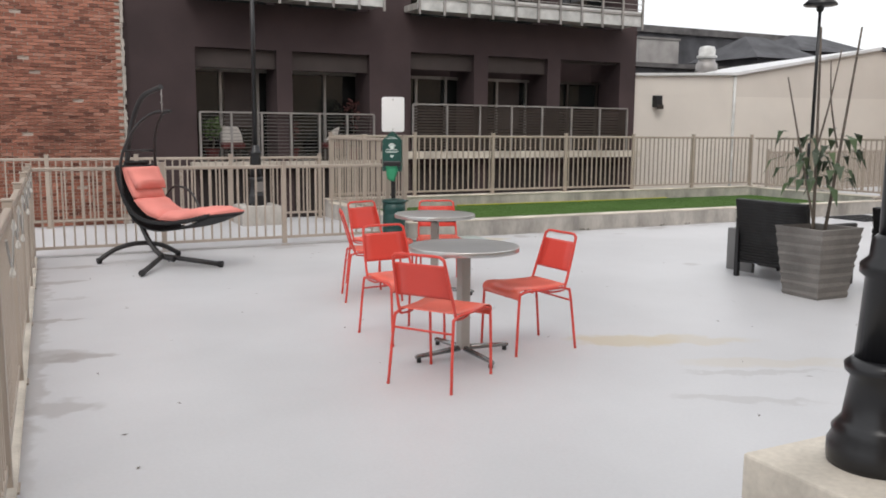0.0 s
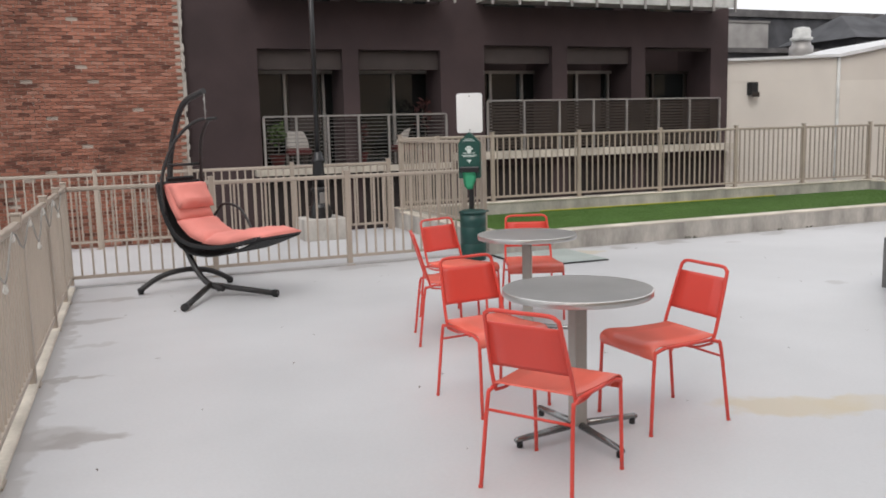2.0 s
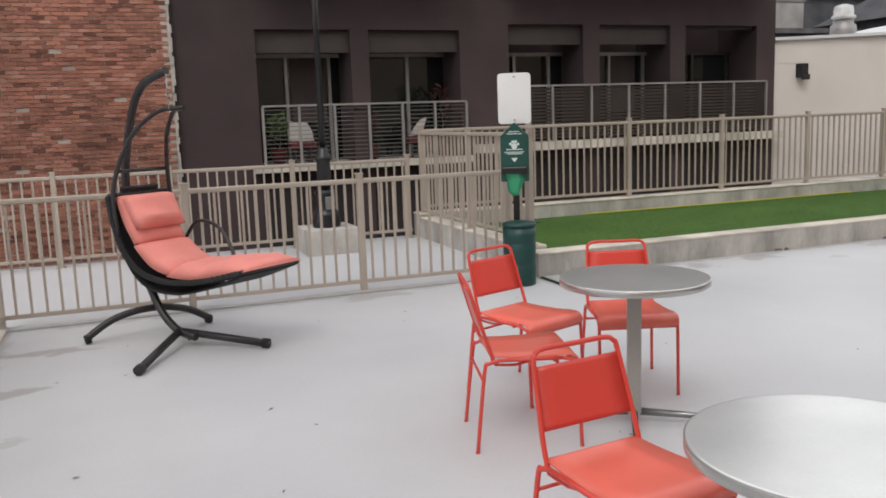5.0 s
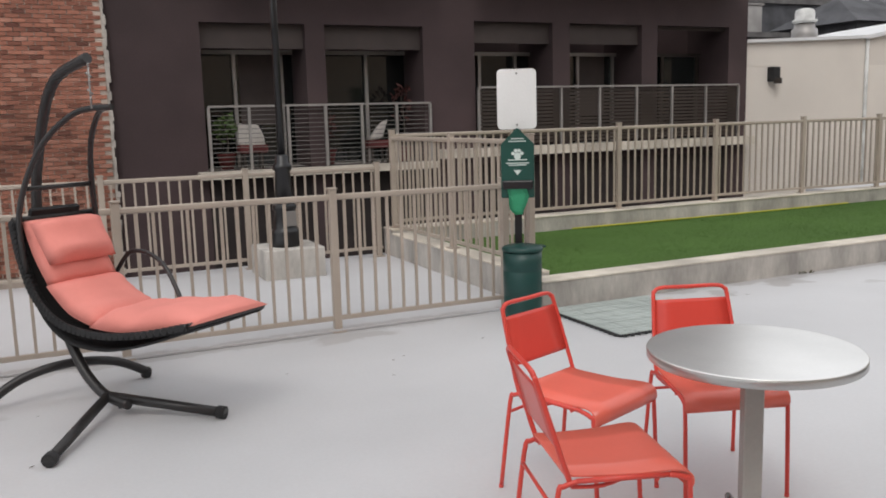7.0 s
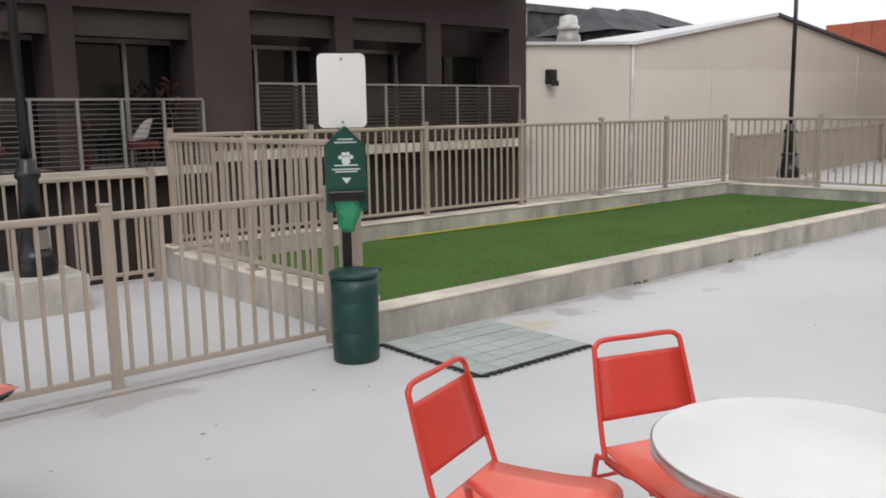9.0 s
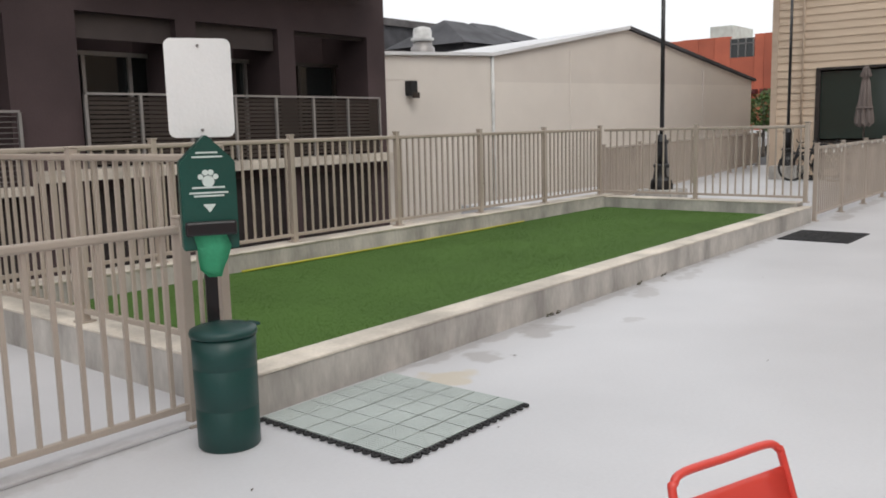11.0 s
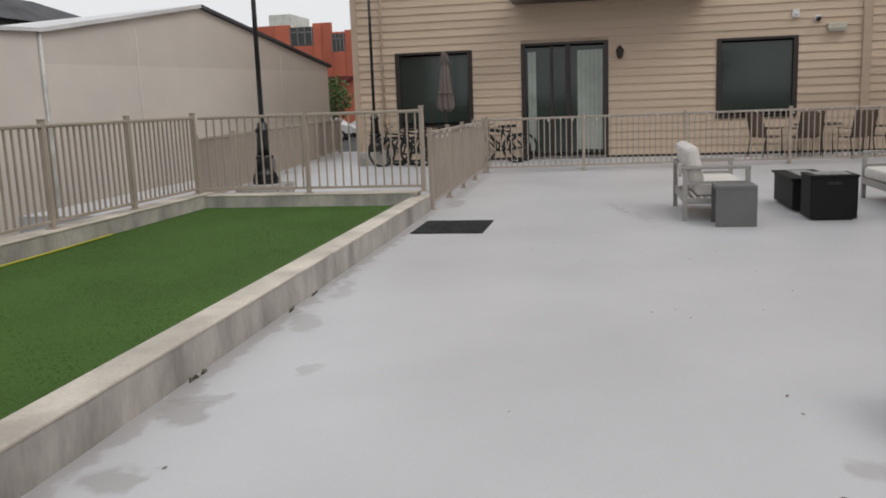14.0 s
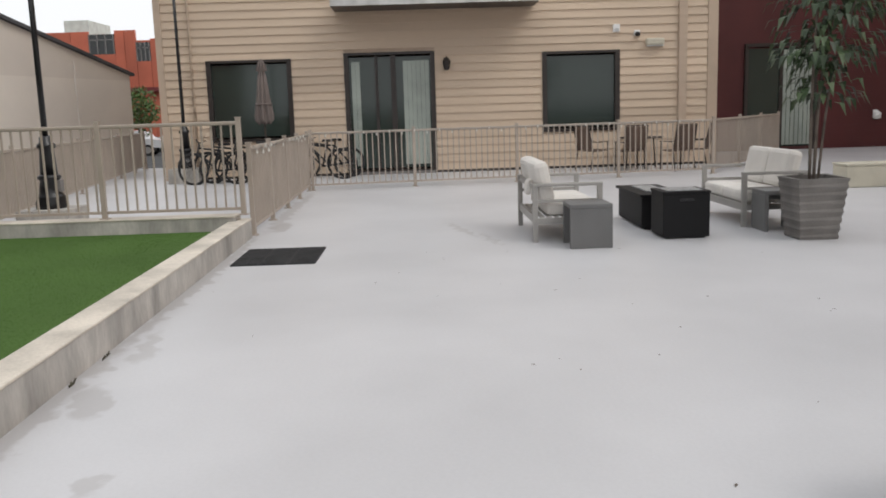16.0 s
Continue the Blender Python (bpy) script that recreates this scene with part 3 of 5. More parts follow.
for z, a, b in rows_of_boards:
    bm = bmesh.new()
    prof = [(SX + 0.03, z), (SX - 0.012, z), (SX + 0.018, z + 0.205), (SX + 0.03, z + 0.205)]
    lo, hi = [bm.verts.new((x, a, h)) for x, h in prof], [bm.verts.new((x, b, h)) for x, h in prof]
    for i in range(4):
        bm.faces.new((lo[i], lo[(i + 1) % 4], hi[(i + 1) % 4], hi[i]))
    bm.faces.new(lo[::-1]), bm.faces.new(hi)
    part("board", bm, M_SIDING, siding)
part("base_flashing", cube(SX - 0.02, SX + 0.03, 1.7, 15.0, -0.0, 0.06), M_BRONZE, siding)
for y0, y1 in ((14.9, 15.06), (1.66, 1.9)):
    part("corner_trim", cube(SX - 0.03, SX + 0.03, y0, y1, 0, 8), M_TRIM, siding)
part("downspout", cube(SX - 0.09, SX - 0.015, 2.42, 2.62, 0.1, 8, 0.01), M_TRIM, siding)
part("conduit", rod([(SX - 0.05, 14.25, 0), (SX - 0.05, 14.25, 8)], 0.03), M_TRIM, siding)
for i, (y0, y1, z0, z1) in enumerate(sorted(holes)):
    door = i == 1
    root = tagged(part("door_1" if door else f"window_{i + 1}", cube(SX + 0.07, SX + 0.075, y0 + 0.05, y1 - 0.05, z0 + 0.05, z1 - 0.05), M_GLASSGREEN),
                  "sliding glass door in a dark bronze frame with pale blinds" if door else "dark window in a bronze frame", "door" if door else "window", kind="structure")
    for n, (a, b, c, d) in (("jamb", (y0 - 0.05, y0 + 0.06, z0, z1)), ("jamb", (y1 - 0.06, y1 + 0.05, z0, z1)), ("head", (y0 - 0.05, y1 + 0.05, z1, z1 + 0.06)), ("sill", (y0 - 0.05, y1 + 0.05, z0 - 0.06, z0))):
        part(n, cube(SX - 0.03, SX + 0.12, a, b, c, d), M_BRONZE, root)
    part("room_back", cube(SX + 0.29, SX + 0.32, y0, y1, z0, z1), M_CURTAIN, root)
    if door:
        part("stile", cube(SX + 0.0, SX + 0.09, 9.42, 9.54, z0, z1), M_BRONZE, root)
        part("stile", cube(SX + 0.02, SX + 0.09, 9.85, 9.92, z0, z1), M_BRONZE, root)
        for k in range(6):
            part("blind_slat", cube(SX + 0.055, SX + 0.062, 8.62 + k * 0.105, 8.72 + k * 0.105, z0 + 0.12, z1 - 0.15), M_BLIND, root)
        for k in range(2):
            part("blind_slat", cube(SX + 0.055, SX + 0.062, 10.28 + k * 0.105, 10.38 + k * 0.105, z0 + 0.12, z1 - 0.15), M_BLIND, root)
        part("threshold", cube(SX - 0.12, SX - 0.03, y0, y1, 0, 0.06), M_ALUDULL, root)
# balcony above the door
root = thing("upper_balcony", "pale balcony slab on the tan wall with a dark soffit", "balcony", "", pose(24.55, 6.1, 3.86))
part("fascia", cube(0, 0.06, 0, 4.7, 0, 0.28), M_PALE, root)
part("soffit", cube(0.06, 1.12, 0.0, 4.7, 0.0, 0.1), M_BRONZE, root)
part("slab", cube(0.06, 1.12, 0.0, 4.7, 0.1, 0.28), M_PALE, root)
part("top_rail", cube(0, 0.05, 0, 4.7, 1.25, 1.3), M_ALUDULL, root)
for k in range(6):
    part("post", cube(0, 0.05, 0.94 * k - (0.05 if k == 5 else 0), 0.94 * k + (0 if k == 5 else 0.05), 0.28, 1.25), M_ALUDULL, root)
# wall fittings
root = thing("wall_lantern", "dark bronze wall lantern beside the glass door", "wall lamp", "", pose(SX, 8.2, 2.55))
part("back_plate", cube(-0.03, 0.02, -0.06, 0.06, -0.1, 0.18, 0.008), M_BRONZE, root)
part("arm", rod([(-0.02, 0, 0.12), (-0.12, 0, 0.2), (-0.18, 0, 0.14)], 0.014, 6, 4), M_BRONZE, root)
part("shade", lathe(bmesh.new(), [(0.03, 0.16), (0.1, 0.09), (0.1, 0.07), (0.07, -0.08), (0.04, -0.12)], 10, (-0.18, 0)), M_BRONZE, root)
root = thing("wall_sensor", "small white square wall sensor on tan siding", "sensor", "", pose(SX, 4.12, 3.2))
part("housing", cube(-0.08, 0.02, -0.08, 0.08, 0, 0.19, 0.02), M_WHITE, root)
part("lens", cube(-0.085, -0.078, -0.05, 0.05, 0.02, 0.09), M_PALE, root)
root = thing("security_camera", "small white dome camera on tan siding", "camera", "", pose(SX, 3.62, 3.16))
part("mount", cube(-0.06, 0.02, -0.07, 0.07, -0.06, 0.08, 0.02), M_WHITE, root)
part("dome", lathe(bmesh.new(), [(0.03, -0.07), (0.06, -0.04), (0.065, 0.0), (0.04, 0.03)], 12, (-0.09, 0)), M_BLACK, root)
root = thing("flood_light", "cream half-round wall light on tan siding", "wall lamp", "", pose(SX, 3.2, 2.92))
part("body", cube(-0.16, 0.02, -0.22, 0.22, -0.05, 0.12, 0.045), M_CREAM, root)
part("lip", cube(-0.165, -0.02, -0.2, 0.2, -0.07, -0.05, 0.005), M_PALE, root)

# ---- red wall beyond ----
redwall = struct("wall_red", cube(30.5, 30.9, -9, 1.68, -0.35, 8), M_REDWALL, "dark red apartment wall", "building")
root = tagged(part("door_2", cube(30.46, 30.48, -2.9, -0.85, 0.1, 3.0), M_GLASSGREEN), "glass patio door in the red wall with a pale curtain", "door", kind="structure")
for a, b in ((-0.9, -0.8), (-1.95, -1.85), (-2.98, -2.88)):
    part("stile", cube(30.4, 30.5, a, b, 0, 3.05), M_BRONZE, root)
part("head", cube(30.4, 30.5, -2.98, -0.8, 3.05, 3.15), M_BRONZE, root)
for k in range(7):
    part("curtain_fold", cube(30.44, 30.455, -2.85 + k * 0.13, -2.74 + k * 0.13, 0.15, 2.95), M_BLIND, root)
for k in range(34):
    part("board", cube(30.47, 30.5, -9, -3.2, 0.1 + k * 0.2, 0.29 + k * 0.2), M_REDWALL, redwall)

root = thing("wall_lamp", "small white wall lamp on the red wall", "wall lamp", "", pose(30.5, -4.81, 0.95))
part("back_plate", cube(-0.06, 0.02, -0.07, 0.07, -0.1, 0.16, 0.01), M_WHITE, root)
part("shade", lathe(bmesh.new(), [(0.04, -0.12), (0.12, -0.08), (0.12, 0.06), (0.05, 0.12)], 14, (-0.14, 0)), M_WHITE, root)

# ---- cream shed and roofs behind ----
bm = bmesh.new()
prism(bm, [(17.5, 21.55), (21.1, 20.9), (32.1, 17.85), (34.5, 27), (17.5, 30)], -3.2, 2.7)
shed = struct("wall_shed", bm, M_SHED, "cream metal shed with a low gable", "shed")


def gable(pts, t, m, name, label):
    b = bmesh.new()
    f = [b.verts.new(p) for p in pts]
    k = [b.verts.new((p[0] + t[0], p[1] + t[1], p[2] + t[2])) for p in pts]
    b.faces.new(f), b.faces.new(k[::-1])
    for i in range(len(pts)):
        j = (i + 1) % len(pts)
        b.faces.new((f[i], k[i], k[j], f[j]))
    return part(name, b, m, shed, label)


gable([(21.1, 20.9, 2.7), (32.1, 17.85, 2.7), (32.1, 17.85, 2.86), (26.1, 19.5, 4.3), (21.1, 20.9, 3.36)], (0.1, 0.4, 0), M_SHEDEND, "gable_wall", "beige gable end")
gable([(17.5, 21.54, 2.7), (21.1, 20.9, 2.7), (21.1, 20.9, 3.38), (17.5, 21.54, 3.28)], (0.03, 0.3, 0), M_SHED, "parapet", "")
gable([(21.0, 20.8, 3.36), (26.1, 19.38, 4.3), (26.1, 19.38, 4.4), (21.0, 20.8, 3.46)], (2.4, 9.0, 0), M_ROOFWHITE, "roof", "white metal roof slope")
gable([(26.1, 19.38, 4.3), (32.2, 17.72, 2.84), (32.2, 17.72, 2.92), (26.1, 19.38, 4.4)], (2.4, 9.0, 0), M_SLATE, "roof", "dark roof slope")
gable([(17.5, 21.44, 3.28), (21.05, 20.78, 3.38), (21.05, 20.78, 3.46), (17.5, 21.44, 3.36)], (1.2, 7, 0.25), M_ROOFWHITE, "roof", "")
part("seam", rod([(21.08, 20.86, -3), (21.08, 20.86, 3.4)], 0.05, 6), M_PALE, shed)
for s in (0.25, 0.77):
    part("panel_joint", rod([(21.1 + 11 * s, 20.88 - 3.05 * s, -3), (21.1 + 11 * s, 20.88 - 3.05 * s, 3.6 if s < 0.5 else 3.2)], 0.02, 6), M_SHEDEND, shed)
root = thing("wall_vent", "small dark hooded vent on the cream shed wall", "vent", "", pose(18.3, 21.36, 2.26))
part("hood", cube(-0.12, 0.12, -0.14, 0.1, 0.06, 0.42, 0.02), M_RUBBER, root)
part("flap", cube(-0.12, 0.12, -0.2, -0.14, 0.0, 0.14, 0.01), M_BRONZE, root)
root = thing("roof_vent", "white turbine roof vent", "roof vent", "", pose(26.4, 27.8, 3.9))
part("stem", lathe(bmesh.new(), [(0.46, 0), (0.44, 0.5), (0.36, 0.56), (0.34, 0.72)], 16), M_ALU, root)
part("cap", lathe(bmesh.new(), [(0.32, 0.72), (0.42, 0.76), (0.42, 0.84), (0.34, 0.86), (0.34, 1.08), (0.3, 1.2), (0.12, 1.25)], 16), M_PALE, root)


def far_roof(x, y, w, d, z0, z1, label, flat=False):
    """A dark house beyond the shed with a hipped or flat roof."""
    root = thing("house", label, "house", "houses beyond the shed", pose(x, y, -3.2))
    part("wall", cube(-w / 2, w / 2, -d / 2, d / 2, 0, z0 + 3.2), M_SLATE, root)
    if flat:
        part("roof", cube(-w / 2 - 0.2, w / 2 + 0.2, -d / 2 - 0.2, d / 2 + 0.2, z0 + 3.2, z1 + 3.2), M_ROOFEDGE, root)
        return
    b = bmesh.new()
    lo = [b.verts.new((sx * (w / 2 + 0.3), sy * (d / 2 + 0.3), z0 + 3.2)) for sx, sy in ((-1, -1), (1, -1), (1, 1), (-1, 1))]
    a, c = b.verts.new((-w * 0.22, 0, z1 + 3.2)), b.verts.new((w * 0.12, 0, z1 + 3.2))
    for q in ((lo[0], lo[1], c, a), (lo[1], lo[2], c), (lo[2], lo[3], a, c), (lo[3], lo[0], a), tuple(lo[::-1])):
        b.faces.new(q)
    part("roof", b, M_SLATE, root)


far_roof(40.5, 48, 24, 6, 8.0, 8.45, "long dark house with a flat grey roof edge", True)
far_roof(29.5, 34, 8, 5, 4.5, 4.7, "low dark house with a flat roof", True)
far_roof(33.2, 31.5, 4.2, 4, 5.0, 6.2, "dark grey hipped roof beyond the shed")
far_roof(43.0, 37, 6.5, 5, 6.1, 7.3, "dark grey hipped roof beyond the shed")
root = thing("roof_unit", "grey square rooftop unit on a flat roof", "rooftop unit", "", pose(27.5, 33, 4.7))
part("casing", cube(-1.2, 1.2, -0.9, 0.9, 0, 1.15, 0.03), M_ALU, root)
part("lid", cube(-1.25, 1.25, -0.95, 0.95, 1.15, 1.25), M_ALUDULL, root)

# ---- far street: orange building, cars, tree ----
root = thing("far_building", "rust orange clad building with dark windows", "building", "", pose(86, 37.5, -0.6))
part("wall", cube(0, 18, -14, 24, 0, 9.3), M_ORANGE, root)
for y0, y1, z1 in ((1.4, 3.0, 10.15), (3.0, 4.6, 10.15), (4.6, 6.4, 10.15), (6.4, 9, 10.1), (-2.85, -1.85, 10.2), (-1.85, -0.95, 10.2), (-5.6, -4.15, 9.4), (-9, -5.6, 9.6)):
    part("cladding_panel", cube(-0.4, 0, y0 + 0.02, y1 - 0.02, 0.5, z1), M_ORANGE, root)
for y0, y1 in ((-0.95, 1.4), (-4.15, -2.85)):
    part("cladding_panel", cube(-0.4, 0, y0 + 0.02, y1 - 0.02, 0.5, 8.1 if y0 > -2 else 7.4), M_ORANGE, root)
    z0, z1 = (8.1, 9.9) if y0 > -2 else (7.4, 9.1)
    fr = part("window", cube(-0.35, 0.0, y0, y1, z0, z1), M_GLASS, root)
    for k in range(4):
        part("mullion", cube(-0.42, -0.35, y0 + 0.05 + k * (y1 - y0 - 0.15) / 3, y0 + 0.15 + k * (y1 - y0 - 0.15) / 3, z0, z1), M_ALUDULL, fr)
    part("transom", cube(-0.42, -0.35, y0, y1, z1 - 0.55, z1 - 0.45), M_ALUDULL, fr)
part("roof", cube(6, 12, 3.6, 6.0, 9.3, 11.9), M_PATINA, root, "pale green roof lantern")
for y in (-4.2, -2.4, -0.8):
    part("awning", cube(-1.2, -0.4, y - 0.6, y + 0.6, 4.6, 5.0), M_TERRA, root)


def car(x, y, turn, paint, label):
    root = thing("car", label, "car", "parked cars", pose(x, y, -0.6, 0, 0, turn))
    body = smooth_line([(-2.1, 0, 0.45), (-2.15, 0, 0.85), (-1.6, 0, 0.98), (-1.0, 0, 1.4), (0.5, 0, 1.45), (1.1, 0, 1.0), (2.0, 0, 0.85), (2.15, 0, 0.5)], 3)
    b = bmesh.new()
    sides = [[b.verts.new((p.x, s * (0.88 if p.z < 1.05 else 0.72), p.z)) for p in body] for s in (-1, 1)]
    for i in range(len(body) - 1):
        b.faces.new((sides[0][i], sides[0][i + 1], sides[1][i + 1], sides[1][i]))
    b.faces.new(sides[0]), b.faces.new(sides[1][::-1]), b.faces.new((sides[0][0], sides[1][0], sides[1][-1], sides[0][-1]))
    part("body", b, paint, root)
    part("side_window", cube(-0.95, 0.7, -0.85, 0.85, 1.05, 1.33, 0.04), M_GLASS, root)
    for wx in (-1.35, 1.35):
        for wy in (-0.8, 0.8):
            b = rod([(wx, wy - 0.1, 0.33), (wx, wy + 0.1, 0.33)], 0.33, 16)
            wheel = part("wheel", b, M_RUBBER, root)
            part("rim", rod([(wx, wy - 0.11, 0.33), (wx, wy + 0.11, 0.33)], 0.2, 12), M_ALU, wheel)
    for s in (-0.6, 0.6):
        part("headlight", cube(2.05, 2.16, s - 0.15, s + 0.15, 0.62, 0.76, 0.02), M_PALE, root)


car(56, 26.2, 95, M_CARWHITE, "white parked car on the street")
car(62, 30.0, 80, M_CARBLUE, "grey-blue parked car on the street")
car(60.5, 24.2, 90, M_CARWHITE, "white parked car on the street")


def leafy(name, label, cat, m, height, crown, count, leafsize, leafmat, trunk_r, group=""):
    root = thing(name, label, cat, group, m)
    r = random.Random(len(name) + count)
    part("trunk", rod([(0, 0, 0), (0.05, 0.03, height * 0.3), (0, 0.05, height * 0.7)], [trunk_r, trunk_r * 0.7, trunk_r * 0.3], 8, 4), M_BARK, root)
    v, f, = [], []
    for _ in range(count):
        d = Vector((r.gauss(0, 1), r.gauss(0, 1), r.gauss(0, 1))).normalized() * (0.55 + 0.45 * r.random())
        k = 0.75 + 0.35 * noise.noise(d * 2)
        c = Vector((d.x * crown * k, d.y * crown * k, height * 0.62 + d.z * height * 0.38 * k))
        a, b2 = Vector((r.gauss(0, 1), r.gauss(0, 1), r.gauss(0, 1))).normalized() * leafsize, Vector((r.gauss(0, 1), r.gauss(0, 1), r.gauss(0, 1))).normalized() * leafsize * 0.5
        k = len(v)
        v += [tuple(c - a), tuple(c + b2), tuple(c + a), tuple(c - b2)]
        f.append((k, k + 1, k + 2, k + 3))
    mesh = bpy.data.meshes.new("crown")
    mesh.from_pydata(v, [], f)
    mesh.materials.append(leafmat)
    part("crown", mesh, leafmat, root)
    return root


leafy("street_tree", "small green street tree by the parked cars", "tree", pose(52, 24.1, -0.6), 4.2, 1.5, 1500, 0.12, M_BUSH, 0.12)


# ---- lamp posts ----
def lamp_post(x, y, block, half, label, turn=0, r=1.0, k=1.0, up=0.0):
    root = thing("street_lamp", label, "street lamp", "deck lamps", pose(x, y, block, 0, 0, turn))
    part("base", lathe(bmesh.new(), [(q, z * k) for q, z in [(0.2 * r, 0), (0.205 * r, 0.03), (0.205 * r, 0.09), (0.185 * r, 0.13), (0.19 * r, 0.15), (0.165 * r, 0.18), (0.15 * r, 0.2), (0.125 * r, 0.38), (0.15 * r, 0.40), (0.155 * r, 0.43), (0.12 * r, 0.46)]], 32), M_BLACK, root)
    part("shaft", lathe(bmesh.new(), [(q, z * k) for q, z in [(0.115 * r, 0.46), (0.095 * r, 0.8), (0.12 * r, 0.82), (0.12 * r, 0.86), (0.085 * r, 0.89), (0.08 * r, 0.96), (0.045, 0.98)]], 32), M_BLACK, root)
    part("access_plate", cube(-0.06, 0.06, -0.165 * r, -0.12 * r, 0.22 * k, 0.38 * k, 0.006), M_ALUDULL, root, "small grey access plate")
    part("pole", rod([(0, 0, 0.97 * k), (0, 0, 3.95 + up)], [0.04, 0.034], 16), M_BLACK, root)
    part("head", lathe(bmesh.new(), [(q, z + up) for q, z in [(0.05, 3.92), (0.08, 3.97), (0.08, 4.02), (0.12, 4.04), (0.36, 4.06), (0.37, 4.09), (0.2, 4.25), (0.06, 4.33), (0.03, 4.43)]], 24), M_BLACK, root)
    if half:
        b = thing("concrete_block", "square pale concrete footing under a lamp post", "concrete block", "lamp footings", pose(x, y, 0, 0, 0, 0))
        # Footings past y 5 get the darker concrete: their shade is in the colour.
        part("block", cube(-half[0], half[1], -half[2], half[3], 0, block, 0.012), M_CONCTOP if y < 5 else M_CONC, b)
        part("stain_band", cube(-half[0] - 0.003, half[1] + 0.003, -half[2] - 0.003, half[3] + 0.003, 0.001, 0.03), M_CONC, b)


lamp_post(2.61, 1.81, 0.42, (0.33, 0.4, 0.45, 0.27), "black cast iron lamp post on a pale concrete block", 35, 0.76, 0.8)
lamp_post(3.58, 13.85, 0.31, (0.31, 0.33, 0.33, 0.33), "black cast iron lamp post behind the picket fence", 15, 0.85)
lamp_post(16.57, 13.93, 0.34, (0.35, 0.35, 0.35, 0.35), "black cast iron lamp post beside the patio", 0)
lamp_post(24.95, 14.35, 0.34, (0.35, 0.35, 0.35, 0.35), "black cast iron lamp post near the tan wall", 0, up=0.9)


# ---- coral chairs and tables ----
def coral_chair():
    root = thing("dining_chair", "coral red metal stacking chair with sheet seat and back", "chair", "coral chairs at the steel tables")
    r, w, wf, wt = 0.0095, 0.195, 0.222, 0.178

    def spread(bm, x0, w0, x1, w1):
        """Widens a plate of unit half width from w0 at x0 to w1 at x1."""
        for v in bm.verts:
            v.co.y *= w0 + (w1 - w0) * min(1, max(0, (v.co.x - x0) / (x1 - x0)))
        return bm

    for s in (-1, 1):
        part("leg", rod([(0.25, s * 0.222, 0), (0.232, s * wf, 0.39), (0.215, s * wf, 0.432), (0.16, s * (wf - 0.004), 0.446)], r, 8, 4), M_CORAL, root)
        part("leg", rod([(-0.26, s * 0.221, 0), (-0.215, s * 0.206, 0.39), (-0.192, s * 0.203, 0.432), (-0.14, s * 0.203, 0.446)], r, 8, 4), M_CORAL, root)
        part("seat_rail", rod([(-0.15, s * 0.203, 0.446), (0.17, s * (wf - 0.004), 0.446)], r), M_CORAL, root)
        part("back_brace", rod([(-0.165, s * w, 0.425), (-0.06, s * (w - 0.004), 0.418), (0.02, s * (w - 0.004), 0.44)], 0.007, 8, 3), M_CORAL, root)
    part("stretcher", rod([(-0.222, -0.206, 0.35), (-0.222, 0.206, 0.35)], 0.007), M_CORAL, root)
    part("stretcher", rod([(0.12, -wf, 0.436), (0.12, wf, 0.436)], 0.007), M_CORAL, root)
    seat_line = [(-0.185, 0.466), (-0.12, 0.458), (0.05, 0.455), (0.16, 0.461), (0.21, 0.458), (0.237, 0.44), (0.243, 0.412), (0.232, 0.39)]
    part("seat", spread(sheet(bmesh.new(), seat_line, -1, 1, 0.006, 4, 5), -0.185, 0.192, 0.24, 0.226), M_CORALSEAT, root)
    half = [(-0.165, w, 0.43), (-0.195, w, 0.52), (-0.268, wt, 0.765), (-0.277, wt - 0.01, 0.795), (-0.281, wt - 0.045, 0.811)]
    part("back_frame", rod([(x, -y, z) for x, y, z in half] + [(-0.281, 0, 0.811)] + half[::-1], r, 8, 4), M_CORAL, root)
    part("backrest", spread(sheet(bmesh.new(), [(-0.205, 0.552), (-0.237, 0.66), (-0.266, 0.757)], -1, 1, 0.005, 4, 4), -0.266, wt, -0.205, w - 0.003), M_CORAL, root)
    for sx, sy in ((0.25, 1), (0.25, -1), (-0.26, 1), (-0.26, -1)):
        part("foot_cap", rod([(sx, sy * 0.222, 0), (sx, sy * 0.222, 0.012)], 0.0105), M_CORAL, root)
    return root


chair = coral_chair()
chair.matrix_basis = pose(2.359, 4.608, 0, 0, 0, 33.2)
for x, y, a in ((3.291, 5.08, 183), (2.588, 5.731, -83.1), (3.289, 7.852, -69.8), (2.951, 7.227, -15.6), (3.87, 7.67, -108.6)):
    copy_thing(chair, pose(x, y, 0, 0, 0, a))


